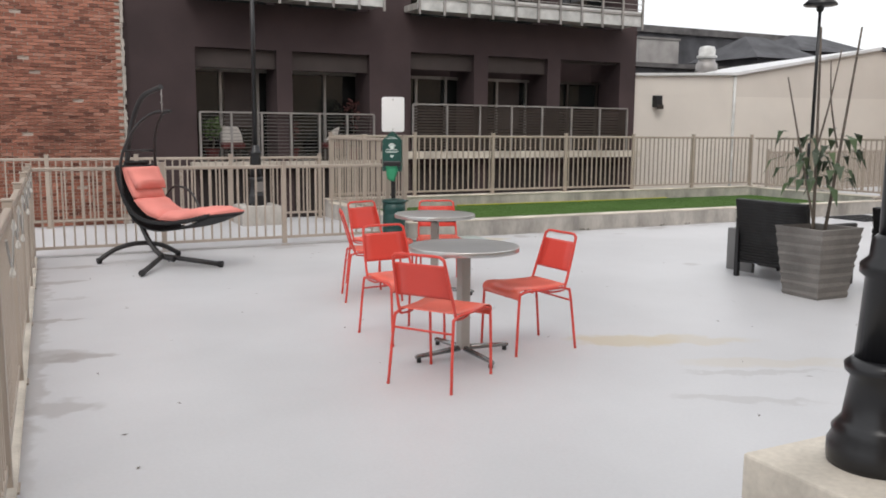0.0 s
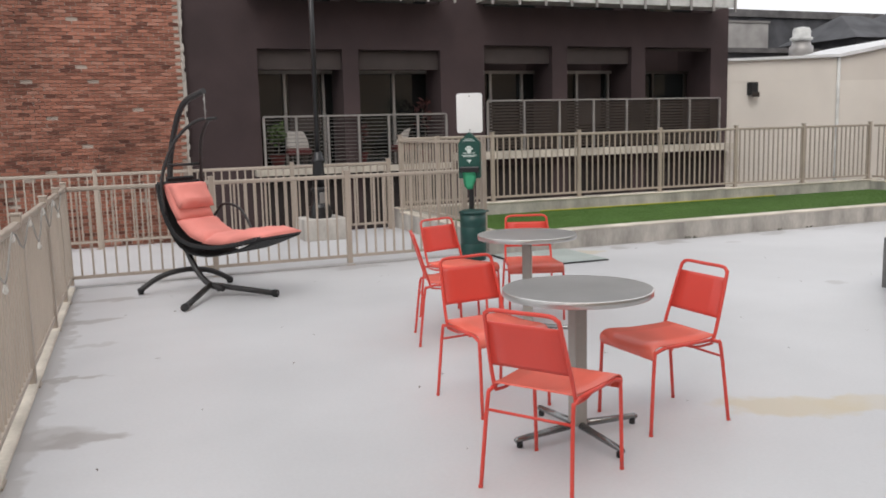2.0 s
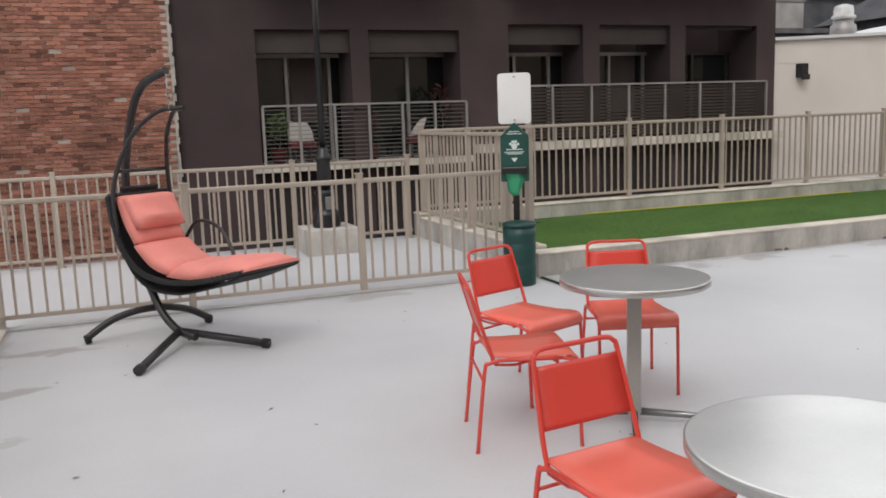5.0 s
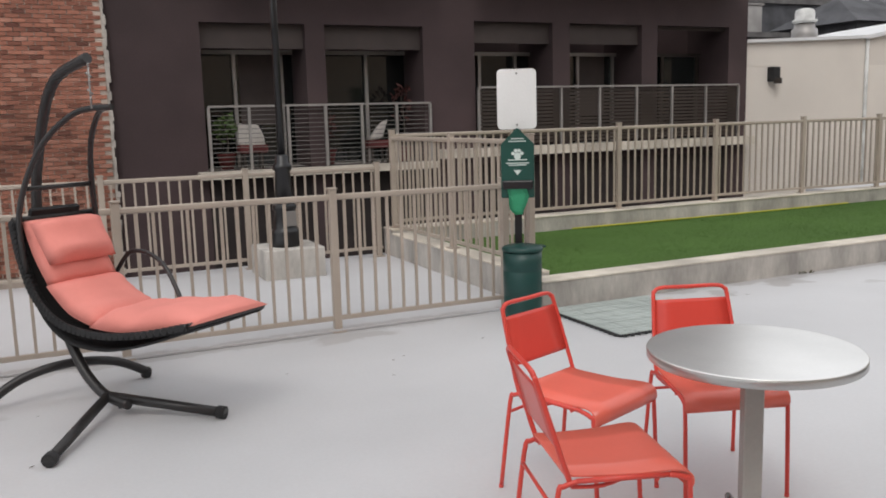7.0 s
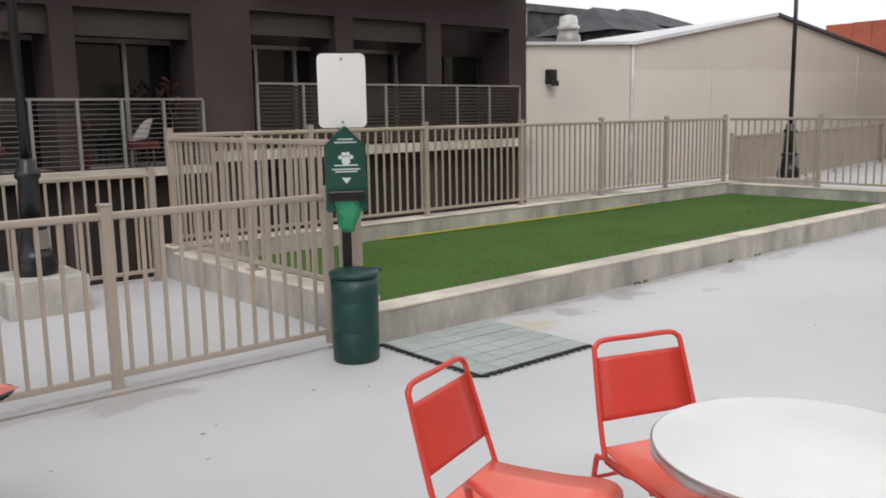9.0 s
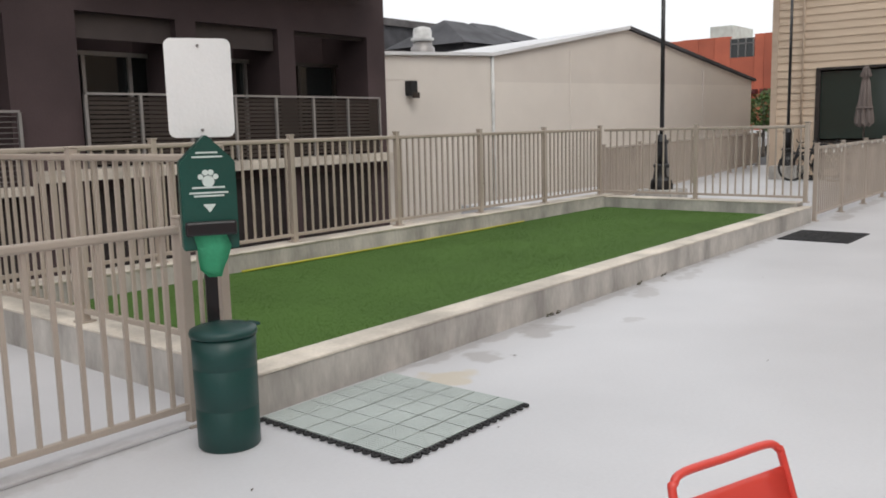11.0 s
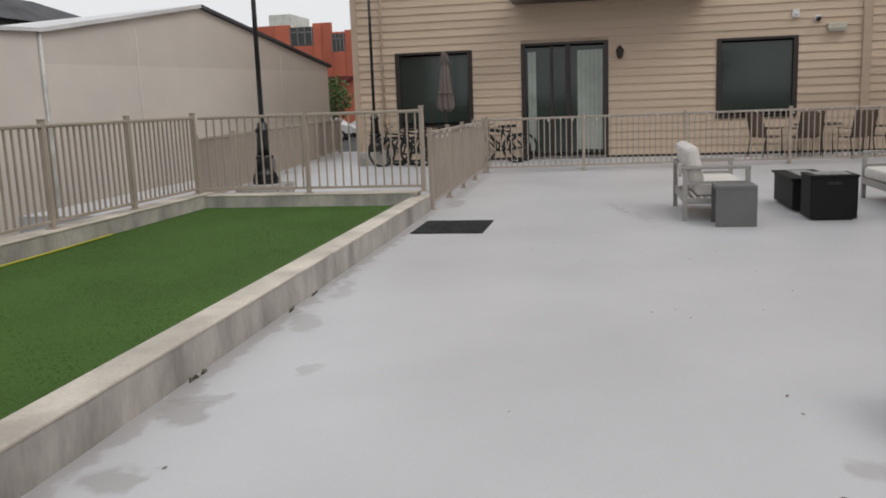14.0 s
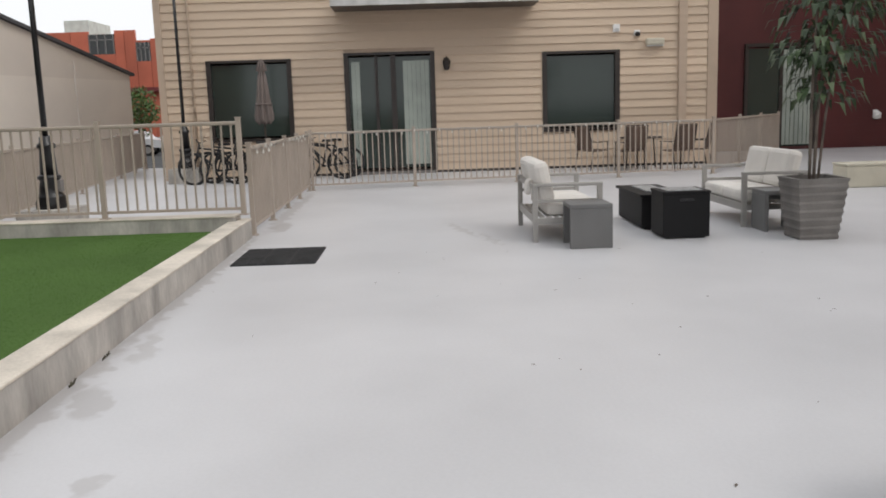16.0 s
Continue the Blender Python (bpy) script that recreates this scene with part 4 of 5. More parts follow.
def steel_table():
    root = thing("cafe_table", "round brushed steel cafe table on a cross foot", "table", "steel cafe tables")
    part("tabletop", lathe(bmesh.new(), [(0.35, 0.762), (0.374, 0.762), (0.3755, 0.7625), (0.373, 0.7655), (0.368, 0.766)], 96), M_TABLETOP, root)
    part("rim", lathe(bmesh.new(), [(0.35, 0.732), (0.372, 0.732), (0.3745, 0.735), (0.3745, 0.759), (0.373, 0.7615), (0.35, 0.7615)], 96), M_STEEL, root, "dull steel rim band")
    part("top_plate", cube(-0.1, 0.1, -0.1, 0.1, 0.716, 0.732), M_BLACK, root)
    part("top_plate", cube(-0.2, 0.2, -0.025, 0.025, 0.69, 0.716), M_BLACK, root)
    part("pedestal", cube(-0.036, 0.036, -0.036, 0.036, 0.055, 0.69, 0.008), M_PEDESTAL, root)
    for a in range(4):
        leg = part("foot", rod([(0.03, 0, 0.058), (0.36, 0, 0.04), (0.372, 0, 0.034)], [0.02, 0.015, 0.012], 10), M_FOOT, root)
        leg.matrix_basis = pose(0, 0, 0, 0, 0, 90 * a)
        part("glide", rod([(0.345, 0, 0), (0.345, 0, 0.025)], 0.016), M_RUBBER, leg)
    return root


table = steel_table()
table.matrix_basis = pose(2.737, 5.029, 0, 0, 0, 4)
copy_thing(table, pose(3.539, 7.113, 0, 0, 0, -32))

# ---- hanging chaise ----
root = thing("hanging_chair", "dark tube hanging chaise with coral cushions", "hanging chair", "", pose(1.5, 9.93, 0))
rel = lambda p: (p[0] - 1.5, p[1] - 9.93, p[2])
part("pole", rod([rel(p) for p in ((1.6, 9.8, 0.08), (1.47, 9.97, 0.13), (1.36, 10.15, 0.32), (1.25, 10.43, 0.75), (1.23, 10.5, 1.2), (1.29, 10.4, 1.6), (1.38, 10.2, 1.88), (1.55, 9.93, 1.99))], 0.03, 12, 6), M_SWINGTUBE, root)
part("base_arch", rod([rel(p) for p in ((0.84, 10.32, 0.035), (1.05, 10.36, 0.16), (1.31, 10.4, 0.21), (1.58, 10.5, 0.16), (1.79, 10.58, 0.035))], 0.028, 12, 6), M_SWINGTUBE, root)
part("base_leg", rod([rel(p) for p in ((1.5, 9.93, 0.11), (2.08, 9.52, 0.035))], 0.028, 12), M_SWINGTUBE, root)
part("base_leg", rod([rel(p) for p in ((1.5, 9.93, 0.11), (1.18, 9.24, 0.035))], 0.028, 12), M_SWINGTUBE, root)
for p, q in (((2.08, 9.52), (2.04, 9.548)), ((1.18, 9.24), (1.2, 9.283)), ((0.84, 10.32), (0.88, 10.33)), ((1.79, 10.58), (1.75, 10.565))):
    part("foot_cap", rod([rel((*p, 0.036)), rel((*q, 0.04))], 0.036, 10), M_RUBBER, root)
part("bolt", rod([rel((1.56, 9.86, 0.05)), rel((1.56, 9.86, 0.12))], 0.014), M_SWINGTUBE, root)
chain = part("chain", rod([(0.05, 0, 1.72), (0.05, 0, 1.97)], 0.006, 6), M_ALU, root)
for k in range(5):
    part("link", rod([(0.05 + (0.014 if k % 2 else 0), (0 if k % 2 else 0.014), 1.75 + k * 0.045), (0.05 - (0.014 if k % 2 else 0), (0 if k % 2 else -0.014), 1.78 + k * 0.045)], 0.006, 6), M_ALU, chain)
turn = pose(0.19, 0.02, 0, 0, 0, -56)
prof = [(-0.66, 1.1), (-0.62, 0.9), (-0.52, 0.68), (-0.32, 0.54), (0.0, 0.5), (0.36, 0.54), (0.72, 0.62)]
seat = part("sling", sheet(bmesh.new(), [(x, z - 0.02 - 0.085 * math.sin(math.pi * i / 6)) for i, (x, z) in enumerate(prof)], -0.255, 0.255, 0.012, 6), M_MESH, root, "black woven sling")
seat.matrix_basis = turn
for s in (-1, 1):
    part("side_frame", rod([(x, s * 0.27, z) for x, z in prof], 0.017, 10, 6), M_SWINGTUBE, root).matrix_basis = turn
    part("hoop", rod([(-0.58, s * 0.27, 0.8), (-0.62, s * 0.25, 1.15), (-0.5, s * 0.17, 1.5), (-0.28, s * 0.08, 1.7), (-0.06, 0, 1.73)], 0.017, 10, 6), M_SWINGTUBE, root).matrix_basis = turn
    if s > 0:
        part("arm_loop", rod([(-0.5, s * 0.275, 0.72), (-0.36, s * 0.3, 0.86), (-0.1, s * 0.3, 0.8), (0.1, s * 0.275, 0.53)], 0.014, 10, 6), M_SWINGTUBE, root).matrix_basis = turn
    lace = bmesh.new()
    line = smooth_line([(x, s * 0.27, z) for x, z in prof], 8)
    for p in line[1:-1]:
        tube(lace, [p + Vector((0, -s * 0.035, -0.012)), p + Vector((0, s * 0.02, 0))], 0.022, 6)
    tagged(part("lacing", lace, M_MESH, root), kind="stuff").matrix_basis = turn
part("cross_bar", rod([(-0.6, -0.22, 1.28), (-0.6, 0.22, 1.28)], 0.014), M_SWINGTUBE, root).matrix_basis = turn
part("end_bar", rod([(0.72, -0.27, 0.62), (0.72, 0.27, 0.62)], 0.017), M_SWINGTUBE, root).matrix_basis = turn
part("head_bar", rod([(-0.66, -0.27, 1.1), (-0.66, 0.27, 1.1)], 0.02), M_SWINGTUBE, root).matrix_basis = turn


def cushion(profile, y0, y1, thick, name, label, flare=0.0):
    """A padded cushion along a bent line, thick in the middle and thin at its seams."""
    b = bmesh.new()
    p = smooth_line([(x, 0, z) for x, z in profile], 5)
    n = 10
    rows = []
    for i, q in enumerate(p):
        d = (p[min(i + 1, len(p) - 1)] - p[max(i - 1, 0)]).normalized()
        nr = Vector((-d.z, 0, d.x))
        u = i / (len(p) - 1)
        e = min(1, 4.0 * min(u, 1 - u) + 0.25)
        ring = []
        for k in range(2 * n):
            v = k / n if k < n else (2 * n - k) / n
            y = y0 + (y1 - y0) * v
            h = thick * e * (max(0.0, 1 - (2 * v - 1) ** 4)) ** 0.5 * (1 if k < n else 0.0)
            pt = q + nr * h * (1 + 0.3 * noise.noise((q.x * 7, y * 7, q.z * 5)) + 0.12 * noise.noise((q.x * 21, y * 19, 3)))
            ring.append(b.verts.new((pt.x, y + flare * (2 * v - 1), pt.z)))
        rows.append(ring)
    for a, c in zip(rows, rows[1:]):
        for k in range(2 * n):
            b.faces.new((a[k], a[(k + 1) % (2 * n)], c[(k + 1) % (2 * n)], c[k])).smooth = True
    b.faces.new(rows[0]), b.faces.new(rows[-1][::-1])
    ob = part(name, b, M_CUSHION, root, label)
    ob.matrix_basis = turn
    return ob


cushion([(-0.63, 1.09), (-0.555, 0.9), (-0.44, 0.73)], -0.235, 0.235, 0.075, "back_cushion", "coral fabric back cushion")
cushion([(-0.44, 0.73), (-0.26, 0.59), (-0.06, 0.535)], -0.25, 0.25, 0.085, "seat_cushion", "coral fabric seat cushion")
cushion([(-0.06, 0.535), (0.15, 0.53), (0.4, 0.56), (0.76, 0.63)], -0.272, 0.272, 0.1, "leg_cushion", "coral fabric leg cushion")
part("head_panel", sheet(bmesh.new(), [(-0.645, 1.06), (-0.665, 1.11), (-0.65, 1.155)], -0.16, 0.16, 0.03, 4, 4), M_MESH, root, "black woven head panel").matrix_basis = turn
cushion([(-0.57, 1.08), (-0.495, 0.96), (-0.42, 0.85)], -0.225, 0.225, 0.11, "pillow", "coral fabric head pillow")

# ---- pet station ----
root = thing("pet_waste_station", "green pet bag dispenser with blank white sign and bin", "pet waste station", "", pose(4.735, 10.86, 0, 0, 0, -30))
part("pole", cube(-0.03, 0.03, -0.02, 0.03, 0, 1.6), M_BLACK, root)
rr = [(sx * 0.12 + 0.035 * math.cos(q), 1.75 + sz * 0.2 + 0.035 * math.sin(q)) for sx, sz, q0 in ((1, 1, 0), (-1, 1, 90), (-1, -1, 180), (1, -1, 270)) for q in (radians(q0 + 15 * k) for k in range(7))]
b = bmesh.new()
f0, f1 = [b.verts.new((x, -0.04, z)) for x, z in rr], [b.verts.new((x, -0.035, z)) for x, z in rr]
b.faces.new(f0), b.faces.new(f1[::-1])
for i in range(len(rr)):
    b.faces.new((f0[i], f1[i], f1[(i + 1) % len(rr)], f0[(i + 1) % len(rr)]))
sgn = part("sign", b, M_WHITE, root, "blank white sign with rounded corners")
for z in (1.55, 1.95):
    part("screw", rod([(0, -0.045, z), (0, -0.038, z)], 0.008), M_ALUDULL, sgn)
b = bmesh.new()
front = [(-0.13, 0.98), (0.13, 0.98), (0.13, 1.4), (0, 1.53), (-0.13, 1.4)]
f0, f1 = [b.verts.new((x, -0.17, z)) for x, z in front], [b.verts.new((x, -0.03, z)) for x, z in front]
b.faces.new(f0), b.faces.new(f1[::-1])
for i in range(5):
    b.faces.new((f0[i], f1[i], f1[(i + 1) % 5], f0[(i + 1) % 5]))
bmesh.ops.bevel(b, geom=list(b.edges), offset=0.006, segments=2, affect="EDGES")
box_ob = part("dispenser", b, M_GREEN, root)
part("slot", cube(-0.12, 0.12, -0.2, -0.168, 1.05, 1.12, 0.012), M_BLACK, box_ob)
b = bmesh.new()
bag = [[b.verts.new((s * w + 0.01 * math.sin(z * 40), y, z)) for s in (-1, -0.3, 0.4, 1)] for z, w, y in ((1.06, 0.075, -0.19), (1.0, 0.08, -0.205), (0.94, 0.07, -0.2), (0.89, 0.055, -0.19), (0.85, 0.03, -0.185))]
for p, q in zip(bag, bag[1:]):
    for k in range(3):
        b.faces.new((p[k], p[k + 1], q[k + 1], q[k])).smooth = True
bmesh.ops.solidify(b, geom=list(b.faces), thickness=0.012)
part("bag", b, M_BAG, box_ob, "light green bag hanging out")
for dx, dz, r in ((-0.035, 0.03, 0.013), (-0.013, 0.05, 0.014), (0.013, 0.05, 0.014), (0.035, 0.03, 0.013), (0, 0.008, 0.028)):
    part("paw_mark", rod([(dx, -0.176, 1.3 + dz), (dx, -0.169, 1.3 + dz)], r, 14), M_PRINT, box_ob)
for z, w in ((1.275, 0.075), (1.25, 0.09), (1.235, 0.07), (1.44, 0.05), (1.42, 0.07)):
    part("print_bar", cube(-w, w, -0.174, -0.169, z, z + 0.008), M_PRINT, box_ob)
b = bmesh.new()
tri = [b.verts.new(p) for p in ((-0.03, -0.174, 1.2), (0.03, -0.174, 1.2), (0, -0.174, 1.16))]
back = [b.verts.new((v.co.x, -0.169, v.co.z)) for v in tri]
b.faces.new(tri), b.faces.new(back[::-1])
for i in range(3):
    b.faces.new((tri[i], back[i], back[(i + 1) % 3], tri[(i + 1) % 3]))
part("arrow_mark", b, M_PRINT, box_ob)
bin_ob = thing("waste_bin", "dark green cylindrical waste bin with a lid", "waste bin", "", pose(4.68, 10.71, 0))
part("body", lathe(bmesh.new(), [(0.145, 0.0), (0.152, 0.01), (0.153, 0.2), (0.149, 0.205), (0.153, 0.21), (0.155, 0.4), (0.151, 0.405), (0.155, 0.41), (0.156, 0.56)], 40), M_BINGREEN, bin_ob)
part("lid", lathe(bmesh.new(), [(0.163, 0.56), (0.165, 0.575), (0.16, 0.59), (0.13, 0.602), (0.02, 0.61)], 40), M_BINGREEN, bin_ob)
part("lid_tab", cube(0.13, 0.2, -0.04, 0.04, 0.572, 0.588, 0.005), M_BINGREEN, bin_ob)


# ---- floor mats ----
def tile_mesh():
    """An open lattice tile of four blocks with a wider groove between them."""
    b = bmesh.new()
    for x0 in (0.005, 0.174):
        for y0 in (0.005, 0.174):
            for k in range(8):
                box(b, x0 + k * 0.0208, x0 + 0.0135 + k * 0.0208, y0, y0 + 0.159, 0.008, 0.02)
                box(b, x0, x0 + 0.159, y0 + k * 0.0208, y0 + 0.0135 + k * 0.0208, 0.007, 0.0185)
    for k in range(3):
        box(b, 0.0, 0.338, k * 0.16, 0.012 + k * 0.16, 0.001, 0.007)
    return to_mesh("deck_tile", b, M_GRATE)


mat_root = thing("floor_grate", "grey-green interlocking plastic deck tiles lying on the deck", "floor mat", "", pose(4.99, 9.84, 0, 0, 0, -0.5))
tm = tile_mesh()
for i in range(3):
    for j in range(3):
        part("tile", tm, M_GRATE, mat_root).matrix_basis = pose(i * 0.338, j * 0.338, 0)
loop = to_mesh("loop", rod([(-0.014, 0, 0.012), (-0.015, -0.024, 0.012), (0, -0.034, 0.011), (0.015, -0.024, 0.012), (0.014, 0, 0.012)], 0.007, 6, 3), M_RUBBER)
for k in range(17):
    part("edge_loop", loop, M_RUBBER, mat_root).matrix_basis = pose(0.03 + k * 0.06, 0, 0)
    part("edge_loop", loop, M_RUBBER, mat_root).matrix_basis = pose(0, 0.03 + k * 0.06, 0, 0, 0, -90)
part("underlay", cube(0.002, 1.012, 0.002, 1.012, 0.0, 0.0008), M_RUBBER, mat_root)
part("edge_strip", box(cube(-0.004, 1.014, -0.008, 0.002, 0.001, 0.014), -0.008, 0.002, 0.002, 1.014, 0.001, 0.014), M_RUBBER, mat_root)
mat_root = thing("door_mat", "dark rubber mat of three ribbed panels", "floor mat", "", pose(13.36, 9.98, 0))
for k in range(3):
    b = cube(0, 1.04, 0.003 + k * 0.29, 0.285 + k * 0.29, 0, 0.012)
    for j in range(24):
        box(b, 0.02 + j * 0.042, 0.045 + j * 0.042, 0.015 + k * 0.29, 0.273 + k * 0.29, 0.012, 0.017)
    part("panel", b, M_RUBBER, mat_root)


# ---- planters ----
def planter(x, y, label):
    root = thing("planter", label, "planter", "square planters", pose(x, y, 0))
    b = bmesh.new()
    n, rings = 22, []
    for i in range(n + 1):
        z = 0.66 * i / n
        h = 0.2 + 0.07 * (i / n) + (0.006 if i % 3 == 1 else -0.004 if i % 3 == 2 else 0)
        rings.append([b.verts.new((sx * h, sy * h, z + 0.006 * math.sin(i * 2.1 + sx + 2 * sy))) for sx, sy in ((-1, -1), (0, -1.01), (1, -1), (1.01, 0), (1, 1), (0, 1.01), (-1, 1), (-1.01, 0))])
    rings.append([b.verts.new((v.co.x * 0.88, v.co.y * 0.88, 0.66)) for v in rings[-1]])
    rings.append([b.verts.new((v.co.x, v.co.y, 0.6)) for v in rings[-1]])
    for a, c in zip(rings, rings[1:]):
        for k in range(8):
            b.faces.new((a[k], a[(k + 1) % 8], c[(k + 1) % 8], c[k]))
    b.faces.new(rings[0][::-1])
    part("pot", b, M_POT, root)
    part("soil", cube(-0.232, 0.232, -0.232, 0.232, 0.58, 0.605), M_SOIL, root)
    return root


def plant(x, y, stems, leaves, label, seed):
    """Bare stems with twigs and drooping long leaves. leaves: (low, high, number, reach)."""
    root = thing("potted_plant", label, "plant", "", pose(x, y, 0.6))
    r = random.Random(seed)
    for pts, w in stems:
        st = part("stem", rod(pts, [w, w * 0.8, w * 0.5], 8, 5), M_BARK, root)
    v, f = [], []
    for lo, hi, n, reach in leaves:
        for _ in range(n):
            pts, w = stems[r.randrange(len(stems))]
            z = lo + (hi - lo) * r.random()
            line = smooth_line(pts, 6)
            c = min(line, key=lambda q: abs(q.z - z))
            a = r.random() * 6.283
            out = Vector((math.cos(a), math.sin(a), 0))
            s = c + out * reach * r.random() + Vector((0, 0, z - c.z if abs(z - c.z) < 0.4 else 0))
            L, wd = 0.16 + 0.12 * r.random(), 0.026 + 0.018 * r.random()
            d1 = (out * 0.7 + Vector((0, 0, 0.2 - 0.5 * r.random()))).normalized()
            d2 = (out * 0.4 + Vector((0, 0, -0.9))).normalized()
            sd = out.cross(Vector((0, 0, 1)))
            p0, p1, p2 = s, s + d1 * L * 0.5, s + d1 * L * 0.5 + d2 * L * 0.6
            k = len(v)
            v += [tuple(p0), tuple(p1 + sd * wd), tuple(p1 - sd * wd), tuple(p2), tuple(p1 - Vector((0, 0, 0.008)))]
            f += [(k, k + 1, k + 4), (k, k + 4, k + 2), (k + 1, k + 3, k + 4), (k + 4, k + 3, k + 2)]
    mesh = bpy.data.meshes.new("leaves")
    mesh.from_pydata(v, [], f)
    mesh.materials.append(M_LEAF)
    part("foliage", mesh, M_LEAF, root)


planter(6.82, 5.56, "weathered grey ribbed square planter with a sparse plant")
plant(6.82, 5.56, [([(-0.05, 0.02, 0), (-0.06, 0.03, 0.7), (-0.07, 0.06, 1.9)], 0.017), ([(0.06, -0.02, 0), (0.13, -0.06, 0.7), (0.25, -0.12, 1.9)], 0.017),
                   ([(-0.05, 0.02, 0.1), (-0.16, 0.12, 0.75), (-0.3, 0.2, 1.45)], 0.012), ([(-0.06, 0.03, 0.8), (0.03, 0.0, 1.2), (0.1, -0.04, 1.7)], 0.01), ([(0.12, -0.05, 0.8), (0.06, 0.0, 1.2), (0.04, 0.02, 1.6)], 0.009)],
      [(0.45, 0.98, 64, 0.2)], "leafless grey stems with a few drooping dark leaves", 4)
planter(13.95, 4.66, "weathered grey ribbed square planter with a tall plant")
plant(13.95, 4.66, [([(-0.05, 0.06, 0), (-0.04, 0.06, 1.1), (0.0, 0.0, 2.4)], 0.02), ([(0.03, -0.02, 0), (0.02, -0.06, 1.1), (0.05, -0.25, 2.5)], 0.02), ([(0.06, -0.08, 0), (0.04, -0.2, 1.2), (-0.05, -0.5, 2.3)], 0.016)],
      [(0.85, 1.5, 110, 0.28), (1.25, 2.5, 430, 0.48)], "tall plant with drooping long dark green leaves", 9)


# ---- lounge furniture ----
def side_table(x, y, turn, w, d, h, label):
    root = thing("side_table", label, "side table", "grey side tables", pose(x, y, 0, 0, 0, turn))
    part("top", cube(-w / 2, w / 2, -d / 2, d / 2, h - 0.045, h, 0.006), M_GREYTABLE, root)
    for s in (-1, 1):
        part("side_panel", cube(s * w / 2 - (0.045 if s > 0 else 0), s * w / 2 + (0.045 if s < 0 else 0), -d / 2, d / 2, 0, h - 0.045, 0.004), M_GREYTABLE, root)
    part("stretcher", cube(-w / 2 + 0.045, w / 2 - 0.045, -0.02, 0.02, h - 0.12, h - 0.045), M_GREYTABLE, root)


side_table(13.93, 7.11, 0, 0.46, 0.45, 0.47, "grey waterfall side table beside the white loveseat")
side_table(14.62, 4.78, 90, 0.4, 0.4, 0.47, "grey waterfall side table behind the planter")
side_table(7.53, 6.95, 0, 0.54, 0.38, 0.47, "grey waterfall side table beside the black wicker chair")


def loveseat(m, label):
    root = thing("loveseat", label, "sofa", "white loveseats round the fire pit", m)
    L, D = 1.5, 0.78
    for x in (0.03, L - 0.03):
        for y in (0.03, D - 0.03):
            part("leg", cube(x - 0.028, x + 0.028, y - 0.028, y + 0.028, 0, 0.62, 0.004), M_FRAMEGREY, root)
        part("armrest", cube(x - 0.035, x + 0.035, 0.0, D, 0.62, 0.655, 0.006), M_FRAMEGREY, root)
        part("arm_bar", cube(x - 0.015, x + 0.015, 0.05, D - 0.05, 0.44, 0.475), M_FRAMEGREY, root)
    part("front_rail", cube(0.06, L - 0.06, 0.0, 0.05, 0.2, 0.29, 0.004), M_FRAMEGREY, root)
    part("back_rail", cube(0.06, L - 0.06, D - 0.06, D - 0.02, 0.2, 0.29), M_FRAMEGREY, root)
    part("back_rail", cube(0.06, L - 0.06, D - 0.06, D - 0.02, 0.58, 0.64), M_FRAMEGREY, root)
    for x in (0.03, L - 0.03):
        part("side_rail", cube(x - 0.02, x + 0.02, 0.06, D - 0.06, 0.2, 0.27), M_FRAMEGREY, root)
    for k in range(8):
        part("slat", cube(0.06, L - 0.06, 0.08 + k * 0.08, 0.13 + k * 0.08, 0.27, 0.285), M_FRAMEGREY, root)
    for k in range(2):
        x0 = 0.07 + k * 0.685
        part("seat_cushion", cube(x0, x0 + 0.675, 0.01, D - 0.16, 0.292, 0.44, 0.045), M_LINEN, root)
        part("back_cushion", cube(x0, x0 + 0.675, -0.085, 0.085, 0, 0.47, 0.06), M_LINEN, root).matrix_basis = pose(0, D - 0.19, 0.43, -12, 0, 0)


loveseat(pose(14.22, 6.88, 0), "grey metal loveseat with off-white cushions and a towel")
loveseat(pose(16.35, 5.08, 0, 0, 0, 180), "grey metal loveseat with off-white cushions beside a planter")
towel = tagged(part("towel", sheet(bmesh.new(), [(0, 0.30), (0.01, 0.42), (0.05, 0.452), (0.2, 0.448)], 0, 0.3, 0.03, 3), M_LINEN), "white crumpled towel hanging over the loveseat", "towel")
towel.matrix_basis = pose(14.6, 7.66, 0.2, 0, 0, -90)
root = thing("fire_pit_table", "long low black fire pit with pale glass beads", "fire pit", "", pose(14.85, 5.74, 0))
part("body", cube(0.05, 1.25, 0.03, 0.53, 0.03, 0.4, 0.01), M_FIRE, root)
part("plinth", cube(0.1, 1.2, 0.08, 0.48, 0, 0.03), M_BLACK, root)
part("top", cube(0, 1.3, 0, 0.56, 0.4, 0.43, 0.006), M_FIRE, root)
part("burner_tray", cube(0.25, 1.05, 0.15, 0.41, 0.431, 0.445), M_LAVA, root, "pale glass bead burner bed")
part("knob", rod([(0.055, 0.28, 0.25), (0.03, 0.28, 0.25)], 0.02, 12), M_ALU, root)
root = thing("tank_cover", "tall black square tank cover box with a pale top", "storage box", "", pose(14.13, 5.71, 0))
part("body", cube(0, 0.5, 0, 0.52, 0.02, 0.5, 0.008), M_FIRE, root)
part("foot", cube(0.04, 0.46, 0.04, 0.48, 0, 0.02), M_BLACK, root)
part("top", cube(-0.01, 0.51, -0.01, 0.53, 0.5, 0.53, 0.006), M_FIRE, root)
part("inset", cube(0.06, 0.45, 0.06, 0.46, 0.531, 0.536), M_LAVA, root, "pale inset top")
